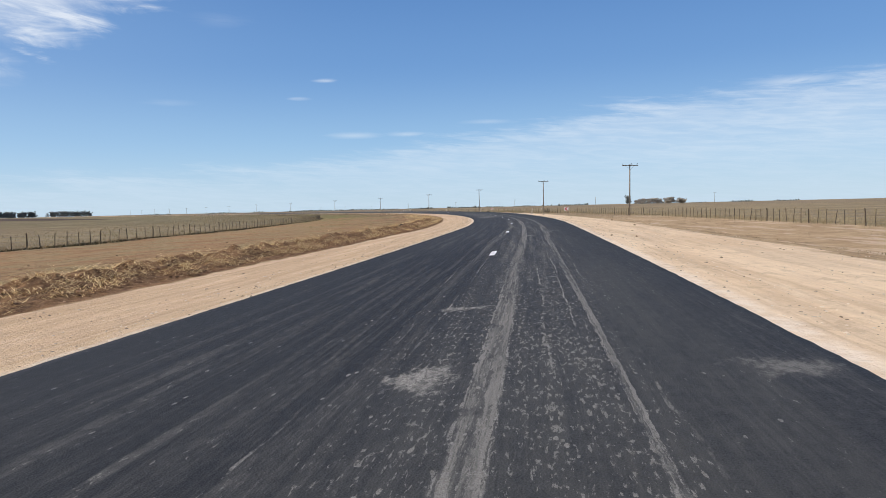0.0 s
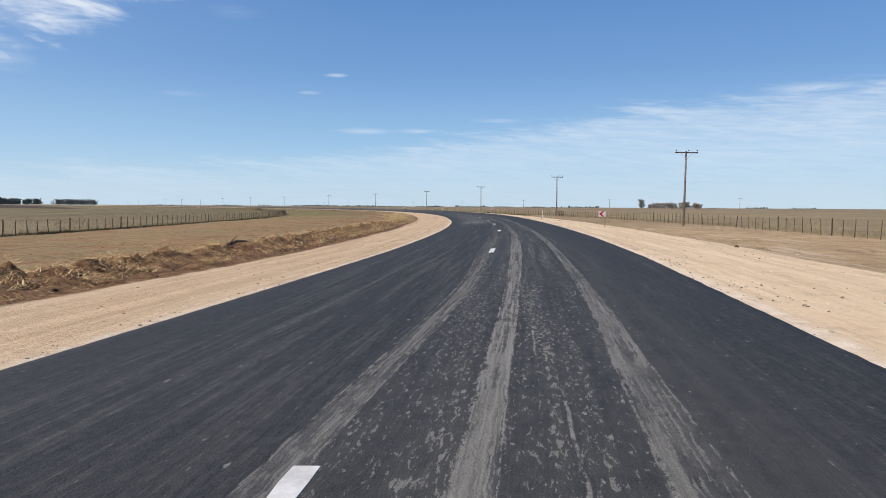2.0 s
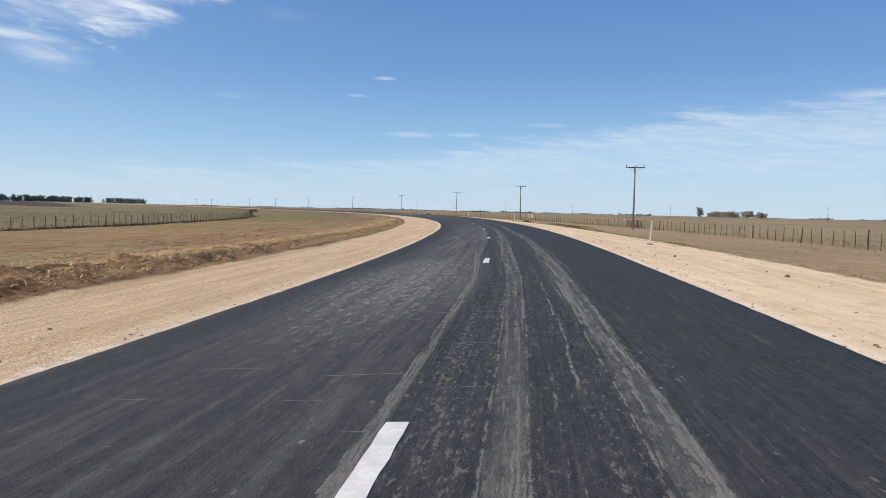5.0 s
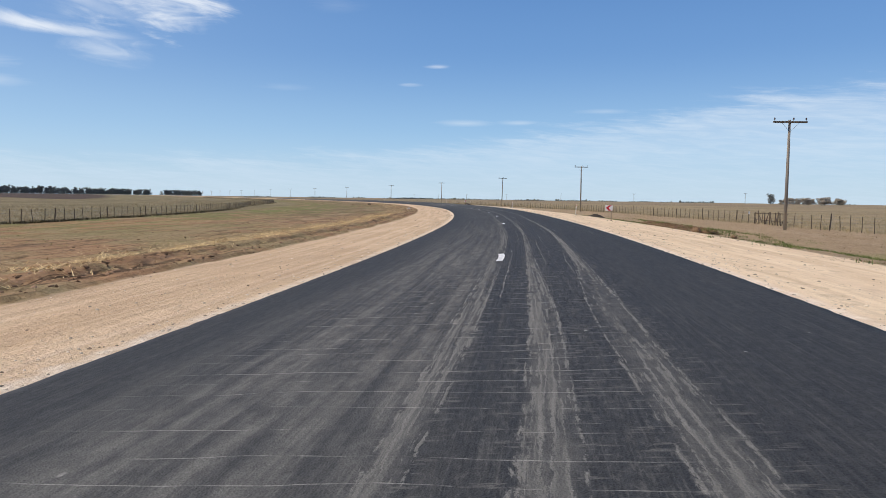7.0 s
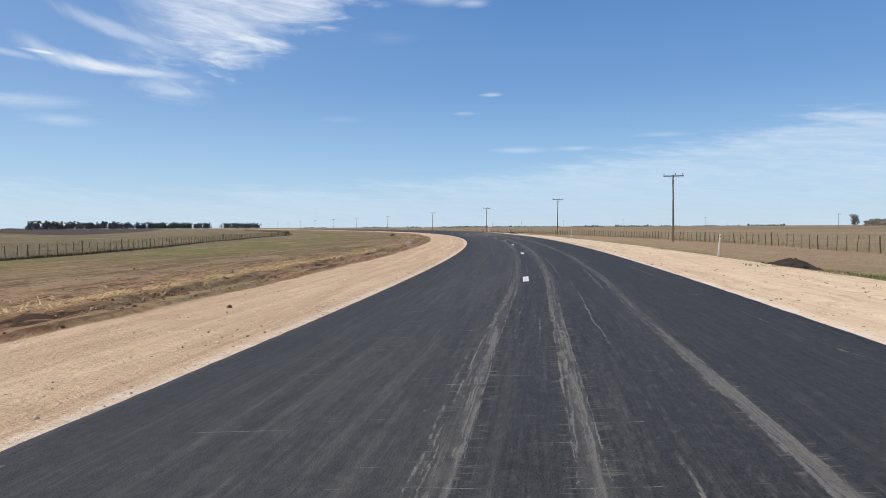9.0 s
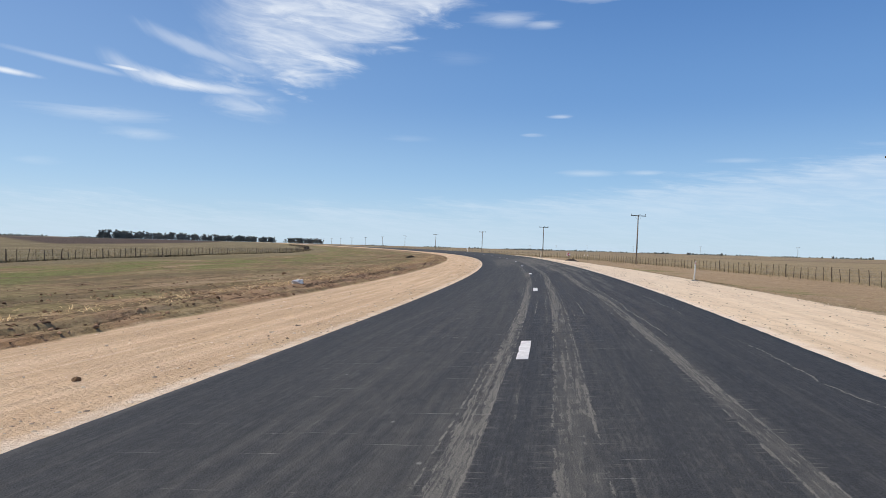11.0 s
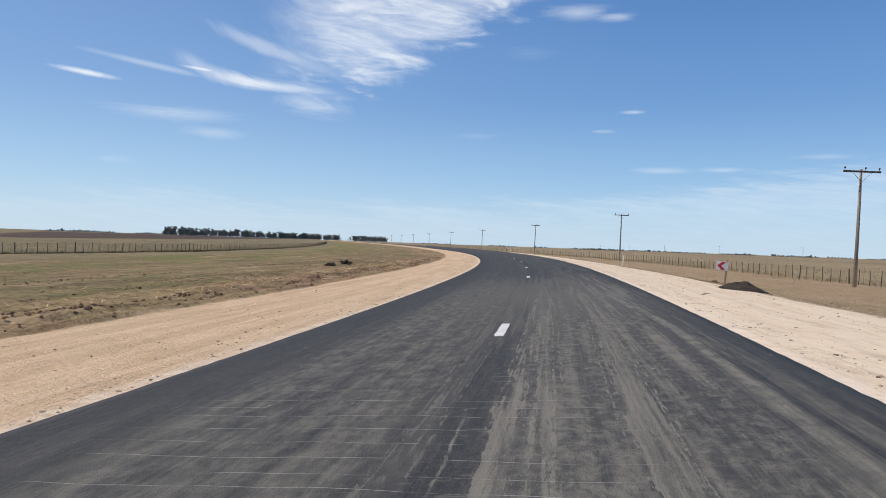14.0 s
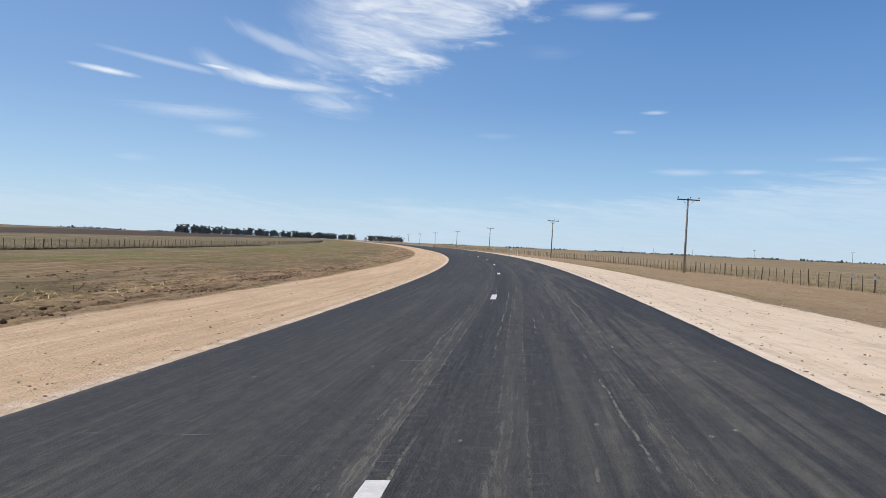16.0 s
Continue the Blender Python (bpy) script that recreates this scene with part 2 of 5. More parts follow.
def mat_asphalt():
    """Fresh asphalt; UV runs across (metres from the centre line) and along the road."""
    g = Graph("dusty_new_asphalt")
    uv = g.uv()
    e, s, _ = g.xyz(uv)
    fine = g.noise(g.pos(), 55.0, 3, 0.7)
    grit = g.voronoi(g.pos(), 70.0)
    grain = g.noise(g.scaled(uv, (16.0, 7.0, 1)), 1.0, 5, 0.75)
    broad = g.noise(g.scaled(uv, (0.5, 0.07, 1)), 1.0, 4, 0.6)
    along = g.noise(g.scaled(uv, (5.0, 0.13, 1)), 1.0, 6, 0.68, 0.3)
    lines = g.noise(g.scaled(uv, (34.0, 0.9, 1)), 1.0, 4, 0.7, 0.6)
    flecks = g.noise(g.scaled(uv, (11.0, 4.0, 1)), 1.0, 6, 0.75, 0.8)
    long = g.noise(g.scaled(uv, (2.6, 0.03, 1)), 1.0, 4, 0.6)
    smear = g.noise(g.scaled(uv, (5.0, 2.2, 1)), 1.0, 7, 0.74)
    base = g.mix(broad, (0.0108, 0.0114, 0.0132), (0.0185, 0.0190, 0.0205))
    base = g.mix(g.mul(g.step(grit, 0.25, 0.5), 0.36), base, (0.073, 0.074, 0.075))
    base = g.mix(g.mul(g.step(grain, 0.44, 0.64), 0.50), base, (0.072, 0.072, 0.070))
    base = g.mix(g.mul(g.step(g.add(g.mul(along, 0.7), g.mul(lines, 0.3)), 0.45, 0.68), 0.36), base, (0.072, 0.068, 0.060))
    base = g.mix(g.mul(g.step(lines, 0.52, 0.64), g.step(smear, 0.42, 0.60, 0.08, 0.42)), base, (0.118, 0.114, 0.104))
    base = g.mix(g.mul(g.step(lines, 0.46, 0.36), 0.35), base, (0.0085, 0.0090, 0.0105))
    veil = g.mul(g.step(s, 85.0, 270.0, 0.0, 0.38), g.step(g.add(g.mul(broad, 0.4), g.add(g.mul(along, 0.3), g.mul(smear, 0.3))), 0.36, 0.60, 0.35, 1.0))
    veil = g.mul(veil, g.step(s, 276.0, 298.0, 1.0, g.step(e, -0.3, 0.3, 0.25, 0.8)))
    veil = g.most(veil, g.mul(g.mul(g.band(e, 1.2, 0.9, 0.8), g.step(s, 90.0, 60.0)), g.step(g.add(g.mul(along, 0.5), g.mul(smear, 0.5)), 0.36, 0.60, 0.10, 0.75)))
    veil = g.mul(veil, g.step(e, -0.5, 0.3, g.step(s, 140.0, 200.0, 1.0, 0.45), 1.0))
    veil = g.mul(veil, g.m("SUBTRACT", 1.0, g.mul(g.band(e, 0.12, 0.14, 0.10), g.step(s, 250.0, 262.0, 0.0, 0.85))))
    base = g.mix(veil, base, (0.068, 0.067, 0.062))
    base = g.mix(g.mul(g.step(e, 0.3, -0.6), g.step(s, 34.0, 14.0, 0.0, 0.45)), base, (0.0135, 0.0140, 0.0155))
    # dry mud in the wheel tracks: a dusty film, islands of crust on it, crisp edges and a combed fringe
    shred = g.noise(g.scaled(uv, (10.0, 2.6, 1)), 1.0, 7, 0.74, 0.5)
    comb = g.noise(g.scaled(uv, (2.6, 17.0, 1)), 1.0, 5, 0.70, 0.3)
    broken = g.add(g.mul(shred, 0.44), g.add(g.mul(flecks, 0.34), g.mul(lines, 0.22)))
    gaps = g.step(g.add(g.mul(long, 0.4), g.mul(shred, 0.6)), 0.46, 0.52)
    late = g.step(s, 85.0, 100.0)
    mud = 0.0
    centres = {}
    for name in ("track_left", "track_mid", "track_right"):
        centre, half, much = g.along(name)
        centres[name] = centre
        aside = g.m("DIVIDE", g.add(g.m("SUBTRACT", e, centre), g.mul(g.add(shred, -0.5), 0.10)), half)
        d = g.m("ABSOLUTE", aside)
        core = g.step(d, 0.55, 1.20, 1.0, 0.0)
        strand = g.noise(g.vec(g.mul(aside, 1.25), g.mul(s, 0.16), g.mul(centre, 3.0)), 1.0, 6, 0.70, 0.5)
        hair = g.noise(g.vec(g.mul(aside, 5.0), g.mul(s, 0.55), 3.0), 1.0, 5, 0.72, 0.4)
        dusty = g.mul(g.mul(core, much), g.step(g.add(g.mul(strand, 0.5), g.mul(smear, 0.5)), 0.38, 0.60, 0.08, 0.48))
        rough_edge = g.add(g.add(g.mul(strand, 0.42), g.mul(hair, 0.22)), g.add(g.mul(shred, 0.22), g.mul(flecks, 0.14)))
        need = g.add(g.m("SUBTRACT", 0.578, g.mul(much, 0.13)), g.step(d, 0.75, 1.7, 0.0, 0.16))
        crust = g.step(g.m("SUBTRACT", rough_edge, need), 0.0, 0.022)
        crust = g.mul(crust, g.mul(g.step(g.add(g.mul(fine, 0.4), g.mul(hair, 0.6)), 0.40, 0.58, 0.30, 1.0), g.add(0.22, g.mul(much, 0.75))))
        rim = g.mul(g.band(g.add(d, g.mul(g.add(strand, -0.5), 1.0)), 0.95, 0.02, 0.09), g.mul(g.step(g.add(shred, g.mul(g.add(smear, -0.5), 0.5)), 0.46, 0.53), g.add(0.15, g.mul(much, 0.85))))
        fringe = g.mul(g.mul(g.step(comb, 0.55, 0.62), g.band(d, 1.2, 0.30, 1.0)), g.mul(g.mul(late, much), 0.55))
        worn = g.most(g.most(dusty, crust), g.most(rim, fringe))
        mud = worn if isinstance(mud, float) else g.most(mud, worn)
    # thin crisp lines of crust beside the tracks
    def thread(beside, shift, aside, half, sway):
        w = g.noise(g.scaled(g.add_vec(uv, (0, shift, 0)), (0.0, 0.22, 1)), 1.0, 5, 0.62)
        d = g.add(g.add(g.m("SUBTRACT", e, beside), g.mul(g.add(w, -0.5), sway)), g.mul(g.add(flecks, -0.5), 0.05))
        on = g.step(g.noise(g.scaled(g.add_vec(uv, (0, shift * 3, 0)), (0.0, 0.07, 1)), 1.0, 3, 0.6), 0.50, 0.55)
        return g.mul(g.band(d, aside, g.mul(half, g.step(shred, 0.3, 0.7, 0.2, 1.0)), 0.010), on)
    threads = thread(centres["track_mid"], 11.0, -0.24, 0.010, 0.18)
    for beside, shift, aside, half, sway in ((centres["track_mid"], 37.0, 0.28, 0.008, 0.22), (centres["track_mid"], 71.0, 0.46, 0.009, 0.26), (centres["track_right"], 93.0, -0.20, 0.009, 0.26),
                                           (centres["track_right"], 131.0, 0.22, 0.010, 0.4), (centres["track_left"], 177.0, 0.28, 0.010, 0.2), (centres["track_left"], 211.0, -0.16, 0.008, 0.24), (0.0, 263.0, 2.75, 0.008, 0.7)):
        line = thread(beside, shift, aside, half, sway)
        threads = g.most(threads, g.mul(line, late) if aside > 2.5 else line)
    mud = g.most(mud, g.mul(g.mul(threads, gaps), g.step(flecks, 0.40, 0.54, 0.05, 0.80)))
    # single flakes of crust between the tracks
    pieces = g.node("ShaderNodeTexVoronoi", Vector=g.scaled(uv, (20.0, 8.0, 1)), Scale=1.0)
    pick = g.xyz(pieces.outputs["Color"])[0]
    shape = g.add(pieces.outputs["Distance"], g.mul(g.add(shred, -0.5), 1.9))
    often = g.add(g.mul(g.band(e, 0.6, 0.5, 0.9), 0.11), g.add(g.mul(g.band(e, 1.6, 0.2, 0.5), 0.06), g.mul(g.add(long, -0.5), 0.45)))
    flake = g.mul(g.step(shape, 0.16, 0.21, 1.0, 0.0), g.step(g.m("SUBTRACT", often, pick), 0.0, 0.01))
    mud = g.most(mud, g.mul(flake, g.step(s, 50.0, 120.0, 0.75, 0.12)))
    scales = g.noise(g.scaled(uv, (30.0, 7.5, 1)), 1.0, 5, 0.70, 0.4)
    strewn = g.add(g.mul(g.band(e, 0.75, 0.55, 0.7), 0.085), g.add(g.mul(g.add(along, -0.5), 0.42), g.mul(g.add(smear, -0.5), 0.22)))
    strewn = g.step(g.add(scales, strewn), 0.655, 0.69)
    mud = g.most(mud, g.mul(strewn, g.step(s, 40.0, 130.0, 0.62, 0.13)))
    # prints of tyre lugs
    lugs = g.m("ABSOLUTE", g.add(g.m("FRACT", g.add(g.mul(s, 3.1), g.mul(e, 1.4))), -0.5))
    lugs = g.mul(g.step(g.add(lugs, g.mul(g.add(shred, -0.5), 2.2)), 0.05, 0.22, 1.0, 0.0), g.mul(g.band(e, 0.36, 0.05, 0.18), g.band(s, 24.0, 5.5, 3.0)))
    mud = g.most(mud, g.mul(lugs, 0.28))
    # greenish dust in long faint streaks over the other lane
    dust = g.mul(g.step(along, 0.46, 0.64), g.mul(g.band(e, -1.5, 0.9, 0.8), g.step(flecks, 0.3, 0.7)))
    mud = g.most(mud, g.mul(dust, 0.26))
    # a dusty left lane that ends at the joint between the two lanes
    joint = g.step(g.add(g.m("SUBTRACT", e, centres["track_left"]), g.mul(g.add(flecks, -0.5), 0.10)), 0.0, 0.05, 1.0, 0.0)
    lane = g.mul(g.mul(joint, g.step(e, -3.1, -1.7)), g.mul(g.step(s, 78.0, 110.0), g.step(s, 165.0, 130.0, 0.34, 1.0)))
    lane = g.mul(lane, g.mul(g.step(along, 0.28, 0.68, 0.06, 0.40), g.step(smear, 0.35, 0.62, 0.55, 1.25)))
    mud = g.most(mud, lane)
    right_film = g.mul(g.mul(g.band(e, 2.0, 0.5, 0.7), g.step(s, 200.0, 245.0)), g.mul(g.step(along, 0.40, 0.62, 0.0, g.step(s, 235.0, 262.0, 0.46, 0.66)), g.step(smear, 0.35, 0.62, 0.5, 1.2)))
    crumbled = g.noise(g.scaled(uv, (8.0, 5.0, 1)), 1.0, 7, 0.78, 0.6)
    brown = g.mul(g.mul(g.band(e, 1.35, 0.75, 0.5), g.band(s, 267.0, 11.0, 8.0)), g.step(g.add(g.mul(crumbled, 0.6), g.mul(along, 0.4)), 0.42, 0.60, 0.08, 0.62))
    right_film = g.most(right_film, brown)
    right_film = g.mul(right_film, g.step(s, 284.0, 298.0, 1.0, 0.40))
    mud = g.most(mud, right_film)
    # mud spread over the other lane
    left_mud = g.mul(g.spot(e, s, -1.4, 97.0, 1.6, 9.5, 0.3, 1.15), g.most(g.step(shred, 0.52, 0.58, 0.0, 0.85), g.step(along, 0.3, 0.7, 0.16, 0.50)))
    hush = g.mul(g.mul(g.step(s, 240.0, 268.0), g.step(s, 302.0, 280.0)), g.mul(g.band(e, -1.25, 0.75, 0.45), g.step(g.add(g.mul(along, 0.6), g.mul(smear, 0.4)), 0.34, 0.62, 0.05, 0.44)))
    left_mud = g.most(left_mud, g.mul(hush, g.step(smear, 0.35, 0.62, 0.5, 1.25)))
    both_late = g.mul(g.spot(e, s, 0.4, 281.0, 2.6, 12.0, 0.2, 1.1, g.mul(g.add(along, -0.5), 4.5)), 0.34)
    mud = g.most(mud, g.most(left_mud, both_late))
    patch_w = g.mul(g.add(smear, -0.5), 4.0)
    patch = g.most(g.most(g.spot(e, s, 0.12, 5.3, 0.30, 0.55, 0.3, 0.9, patch_w), g.spot(e, s, 0.12, 9.0, 0.5, 0.3, 0.1, 0.7, patch_w)), g.spot(e, s, 0.95, 30.0, 0.75, 0.45, 0.1, 0.5, patch_w))
    patch = g.most(patch, g.most(g.spot(e, s, 1.9, 33.6, 0.5, 0.5, 0.2, 0.8, patch_w), g.mul(g.spot(e, s, 2.75, 5.4, 0.42, 0.42, 0.3, 0.9, patch_w), 0.5)))
    mud = g.most(mud, g.mul(patch, g.step(flecks, 0.40, 0.56, 0.35, 0.95)))
    mud_tone = g.mix(g.step(s, 60.0, 260.0), (0.350, 0.338, 0.312), (0.275, 0.256, 0.208))
    tone = g.mix(g.step(fine, 0.3, 0.7), mud_tone, (0.200, 0.190, 0.168))
    col = g.mix(mud, base, tone)
    # scratches across the road
    sway = g.add(s, g.add(g.mul(g.noise(g.scaled(uv, (0.5, 0.4, 1)), 1.0, 3, 0.5), 0.35), g.mul(e, 0.03)))
    cut = g.cuts(g.mul(sway, 2.8))
    cut = g.step(cut, 0.006, 0.020, 1.0, 0.0)
    where = g.noise(g.scaled(uv, (0.95, 3.4, 1)), 1.0, 5, 0.7)
    zone = g.mul(g.mul(g.step(s, 60.0, 95.0), g.band(e, -0.6, 1.3, 0.9)), g.step(flecks, 0.34, 0.56, 0.25, 1.0))
    dense = g.most(g.mul(g.band(s, 124.0, 5.0, 4.0), 1.7), g.most(g.mul(g.band(s, 230.0, 18.0, 10.0), 1.0), g.most(g.mul(g.band(s, 262.5, 3.5, 2.0), 2.6), g.mul(g.band(s, 304.6, 1.2, 0.5), 3.0))))
    rare = g.step(s, 250.0, 268.0, 0.0, 0.05)
    cut = g.mul(g.mul(cut, g.step(g.add(where, g.m("SUBTRACT", g.mul(dense, 0.055), rare)), 0.53, 0.63)), zone)
    col = g.mix(g.mul(cut, 0.8), col, (0.36, 0.345, 0.31))
    # crumbs of pale mud near the end of the stretch
    chips = g.node("ShaderNodeTexVoronoi", Vector=g.scaled(uv, (12.0, 20.0, 1)), Scale=1.0)
    chip = g.step(g.add(chips.outputs["Distance"], g.mul(g.add(grain, -0.5), 1.2)), 0.10, 0.16, 1.0, 0.0)
    heard = g.mul(g.spot(e, s, 1.8, 299.0, 1.6, 5.0, 0.2, 1.15, g.mul(g.add(smear, -0.5), 1.6)), 0.75)
    crumbs = g.mul(chip, g.step(g.m("SUBTRACT", heard, g.xyz(chips.outputs["Color"])[1]), 0.0, 0.02))
    col = g.mix(g.mul(crumbs, 0.9), col, (0.50, 0.48, 0.44))
    rungs = g.step(g.m("ABSOLUTE", g.add(g.m("FRACT", g.mul(s, 3.6)), -0.5)), 0.16, 0.26, 1.0, 0.0)
    rungs = g.mul(rungs, g.mul(g.band(e, 2.88, 0.20, 0.12), g.mul(g.band(s, 298.2, 1.3, 0.6), g.step(flecks, 0.3, 0.55, 0.3, 1.0))))
    col = g.mix(g.mul(rungs, 0.55), col, (0.17, 0.165, 0.150))
    dabs = g.mul(g.spot(g.mul(g.add(g.m("FRACT", g.mul(s, 0.4)), -0.5), 2.5), e, 0.0, 2.9, 0.55, 0.14, 0.3, 1.0, g.mul(g.add(smear, -0.5), 2.5)), g.band(s, 241.0, 4.5, 1.0))
    col = g.mix(g.mul(dabs, 0.5), col, (0.26, 0.25, 0.22))
    # pale spots of lost paint
    cells = g.voronoi(g.scaled(uv, (2.2, 1.1, 1)), 1.0)
    drop = g.mul(g.step(cells, 0.025, 0.05, 1.0, 0.0), g.step(fine, 0.35, 0.6))
    col = g.mix(g.mul(drop, 0.6), col, (0.42, 0.40, 0.36))
    rough = g.add(0.74, g.mul(mud, 0.2))
    height = g.add(g.mul(fine, 0.5), g.add(g.mul(grit, 0.6), g.add(g.mul(grain, 0.6), g.mul(flecks, 0.5))))
    return g.surface(col, rough, g.bump(height, 0.008, 0.7), gloss=0.25)


PLOUGH = 212.0         # where the ploughed land begins, along 0.8 x + y


def mat_ground():
    """Fields and verges in one; UV runs across (metres from the centre line) and along the road."""
    g = Graph("dry_field_and_sand")
    uv = g.uv()
    p = g.pos()
    e, s, _ = g.xyz(uv)
    px, py, _ = g.xyz(p)
    big = g.noise(p, 0.045, 4, 0.6)
    mid = g.noise(p, 0.33, 5, 0.62, 0.4)
    fine = g.noise(p, 6.0, 5, 0.7)
    tiny = g.noise(p, 38.0, 3, 0.7)
    streak = g.noise(g.scaled(uv, (1.6, 0.10, 1)), 1.0, 5, 0.62, 0.6)
    # bare brown soil and short dry grass
    soil = g.mix(g.step(mid, 0.3, 0.7), (0.375, 0.222, 0.112), (0.490, 0.325, 0.172))
    soil = g.mix(g.mul(g.step(s, 170.0, 260.0), 0.45), soil, (0.330, 0.235, 0.138))
    rut_shade = g.noise(g.scaled(uv, (2.4, 0.16, 1)), 1.0, 6, 0.66, 1.2)
    torn = g.mul(g.mul(g.step(e, -8.0, -8.4), g.step(e, -26.0, -16.0)), g.step(s, 60.0, 120.0, 0.25, 1.0))
    soil = g.mix(g.mul(torn, 0.6), soil, g.mix(g.step(s, 120.0, 220.0), (0.440, 0.265, 0.150), (0.430, 0.290, 0.180)))
    # dark streaks put the shade of ruts and ledges into the soil colour
    soil = g.mix(g.mul(g.step(streak, 0.52, 0.68), 0.5), soil, (0.15, 0.098, 0.062))
    soil = g.mix(g.mul(g.step(rut_shade, 0.53, 0.57), g.mul(torn, 0.85)), soil, (0.105, 0.066, 0.038))
    heaped = g.mul(g.band(e, -10.0, 1.7, 0.7), g.step(s, 125.0, 90.0))
    soil = g.mix(g.mul(heaped, g.step(mid, 0.3, 0.6, 0.6, 0.95)), soil, g.mix(g.step(fine, 0.35, 0.65), (0.150, 0.078, 0.040), (0.330, 0.195, 0.105)))
    grass = g.mix(g.step(fine, 0.3, 0.7), (0.275, 0.205, 0.105), (0.445, 0.340, 0.185))
    green = g.mix(g.step(fine, 0.3, 0.7), (0.130, 0.150, 0.045), (0.260, 0.270, 0.095))
    near = g.mix(g.mul(g.step(g.add(mid, g.mul(big, 0.6)), 0.70, 0.95), g.m("SUBTRACT", 1.0, heaped)), soil, grass)
    right_soil = g.mix(g.step(mid, 0.32, 0.66), (0.450, 0.305, 0.175), (0.600, 0.430, 0.262))
    right_soil = g.mix(g.mul(g.step(fine, 0.48, 0.66), 0.55), right_soil, (0.50, 0.400, 0.220))
    torn_up = g.noise(g.scaled(uv, (1.3, 0.30, 1)), 1.0, 8, 0.74, 0.7)
    blotch = g.mul(g.step(e, -8.2, -9.0), g.step(s, 150.0, 210.0, 0.16, 1.0))
    near = g.mix(g.mul(g.step(torn_up, 0.53, 0.60), g.mul(blotch, 0.72)), near, (0.150, 0.100, 0.058))
    near = g.mix(g.mul(g.step(torn_up, 0.46, 0.38), g.mul(blotch, 0.55)), near, (0.560, 0.400, 0.255))
    worn = g.noise(g.scaled(uv, (0.30, 0.055, 1)), 1.0, 8, 0.72, 0.8)
    wide = g.mul(g.step(e, -8.6, -10.5), g.step(s, 140.0, 212.0, 0.10, 1.0))
    near = g.mix(g.mul(g.step(worn, 0.51, 0.57), g.mul(wide, 0.66)), near, (0.165, 0.120, 0.070))
    near = g.mix(g.mul(g.mul(g.step(e, -11.5, -14.0), g.step(s, 165.0, 215.0)), 0.38), near, (0.190, 0.165, 0.085))
    near = g.mix(g.mul(g.step(worn, 0.44, 0.38), g.mul(wide, 0.45)), near, (0.520, 0.385, 0.250))
    pale = g.noise(g.scaled(uv, (0.55, 0.10, 1)), 1.0, 6, 0.66, 0.8)
    right_soil = g.mix(g.step(pale, 0.54, 0.60, 0.0, 0.75), right_soil, (0.70, 0.545, 0.39))
    right_soil = g.mix(g.step(pale, 0.42, 0.34, 0.0, 0.60), right_soil, (0.285, 0.200, 0.118))
    right_soil = g.mix(g.mul(g.step(s, 85.0, 125.0), 0.75), right_soil, g.mix(g.step(fine, 0.36, 0.62), (0.260, 0.185, 0.110), (0.450, 0.330, 0.205)))
    near = g.mix(g.step(e, 0.0, 1.0), near, right_soil)
    leftness = g.step(e, -9.0, -14.0)
    lawn = g.noise(g.scaled(uv, (0.30, 0.07, 1)), 1.0, 6, 0.68, 0.6)
    greening = g.mul(g.mul(g.mul(g.step(lawn, 0.45, 0.55, 0.05, 1.5), g.step(s, 105.0, 190.0)), g.step(e, -15.0, -26.0, 0.35, 1.0)), g.mul(leftness, g.step(g.add(g.add(g.mul(big, 0.7), g.mul(mid, 0.5)), g.step(e, -18.0, -30.0, 0.0, 0.12)), 0.56, 0.70)))
    near = g.mix(g.m("MINIMUM", g.mul(greening, 0.62), 1.0), near, green)
    rightgreen = g.mul(g.mul(g.band(e, 12.5, 2.5, 3.0), g.step(s, 105.0, 135.0)), g.step(g.add(g.mul(big, 0.7), g.mul(mid, 0.5)), 0.60, 0.74))
    near = g.mix(g.mul(rightgreen, 0.7), near, green)
    # pasture behind the fences
    reach = g.noise(g.scaled(p, (0.02, 0.07, 1)), 1.0, 5, 0.65)
    pasture = g.mix(g.step(mid, 0.3, 0.72), (0.420, 0.335, 0.205), (0.285, 0.220, 0.130))
    pasture = g.mix(g.mul(g.step(reach, 0.46, 0.60), 0.60), pasture, (0.235, 0.178, 0.112))
    pasture = g.mix(g.mul(g.step(big, 0.5, 0.68), 0.4), pasture, (0.29, 0.250, 0.125))
    weedy = g.noise(g.scaled(uv, (0.12, 0.03, 1)), 1.0, 7, 0.70, 0.5)
    pasture = g.mix(g.mul(g.step(e, -30.0, -36.0), g.mul(g.step(s, 60.0, 200.0), g.step(weedy, 0.40, 0.58, 0.35, 0.80))), pasture, (0.185, 0.160, 0.088))
    behind = g.most(g.step(e, -32.0, -35.0), g.step(e, 23.5, 26.0))
    col = g.mix(behind, near, pasture)
    far_pasture = g.mul(g.step(e, 60.0, 160.0), g.step(g.noise(g.scaled(p, (0.004, 0.012, 1)), 1.0, 4, 0.6), 0.45, 0.6))
    col = g.mix(g.mul(far_pasture, 0.7), col, (0.235, 0.172, 0.112))
    # ploughed land far over to the left
    field_edge = g.step(g.add(g.add(g.mul(px, 0.8), py), g.mul(g.add(big, -0.5), 20.0)), PLOUGH, PLOUGH + 14.0)
    plough = g.mul(field_edge, g.mul(g.step(e, -100.0, -112.0), g.step(e, -420.0, -340.0)))
    fallow = g.mul(field_edge, g.step(e, -340.0, -420.0))
    col = g.mix(g.mul(fallow, 0.8), col, (0.235, 0.190, 0.140))
    ploughed = g.mix(g.step(mid, 0.3, 0.7), (0.080, 0.058, 0.048), (0.128, 0.092, 0.072))
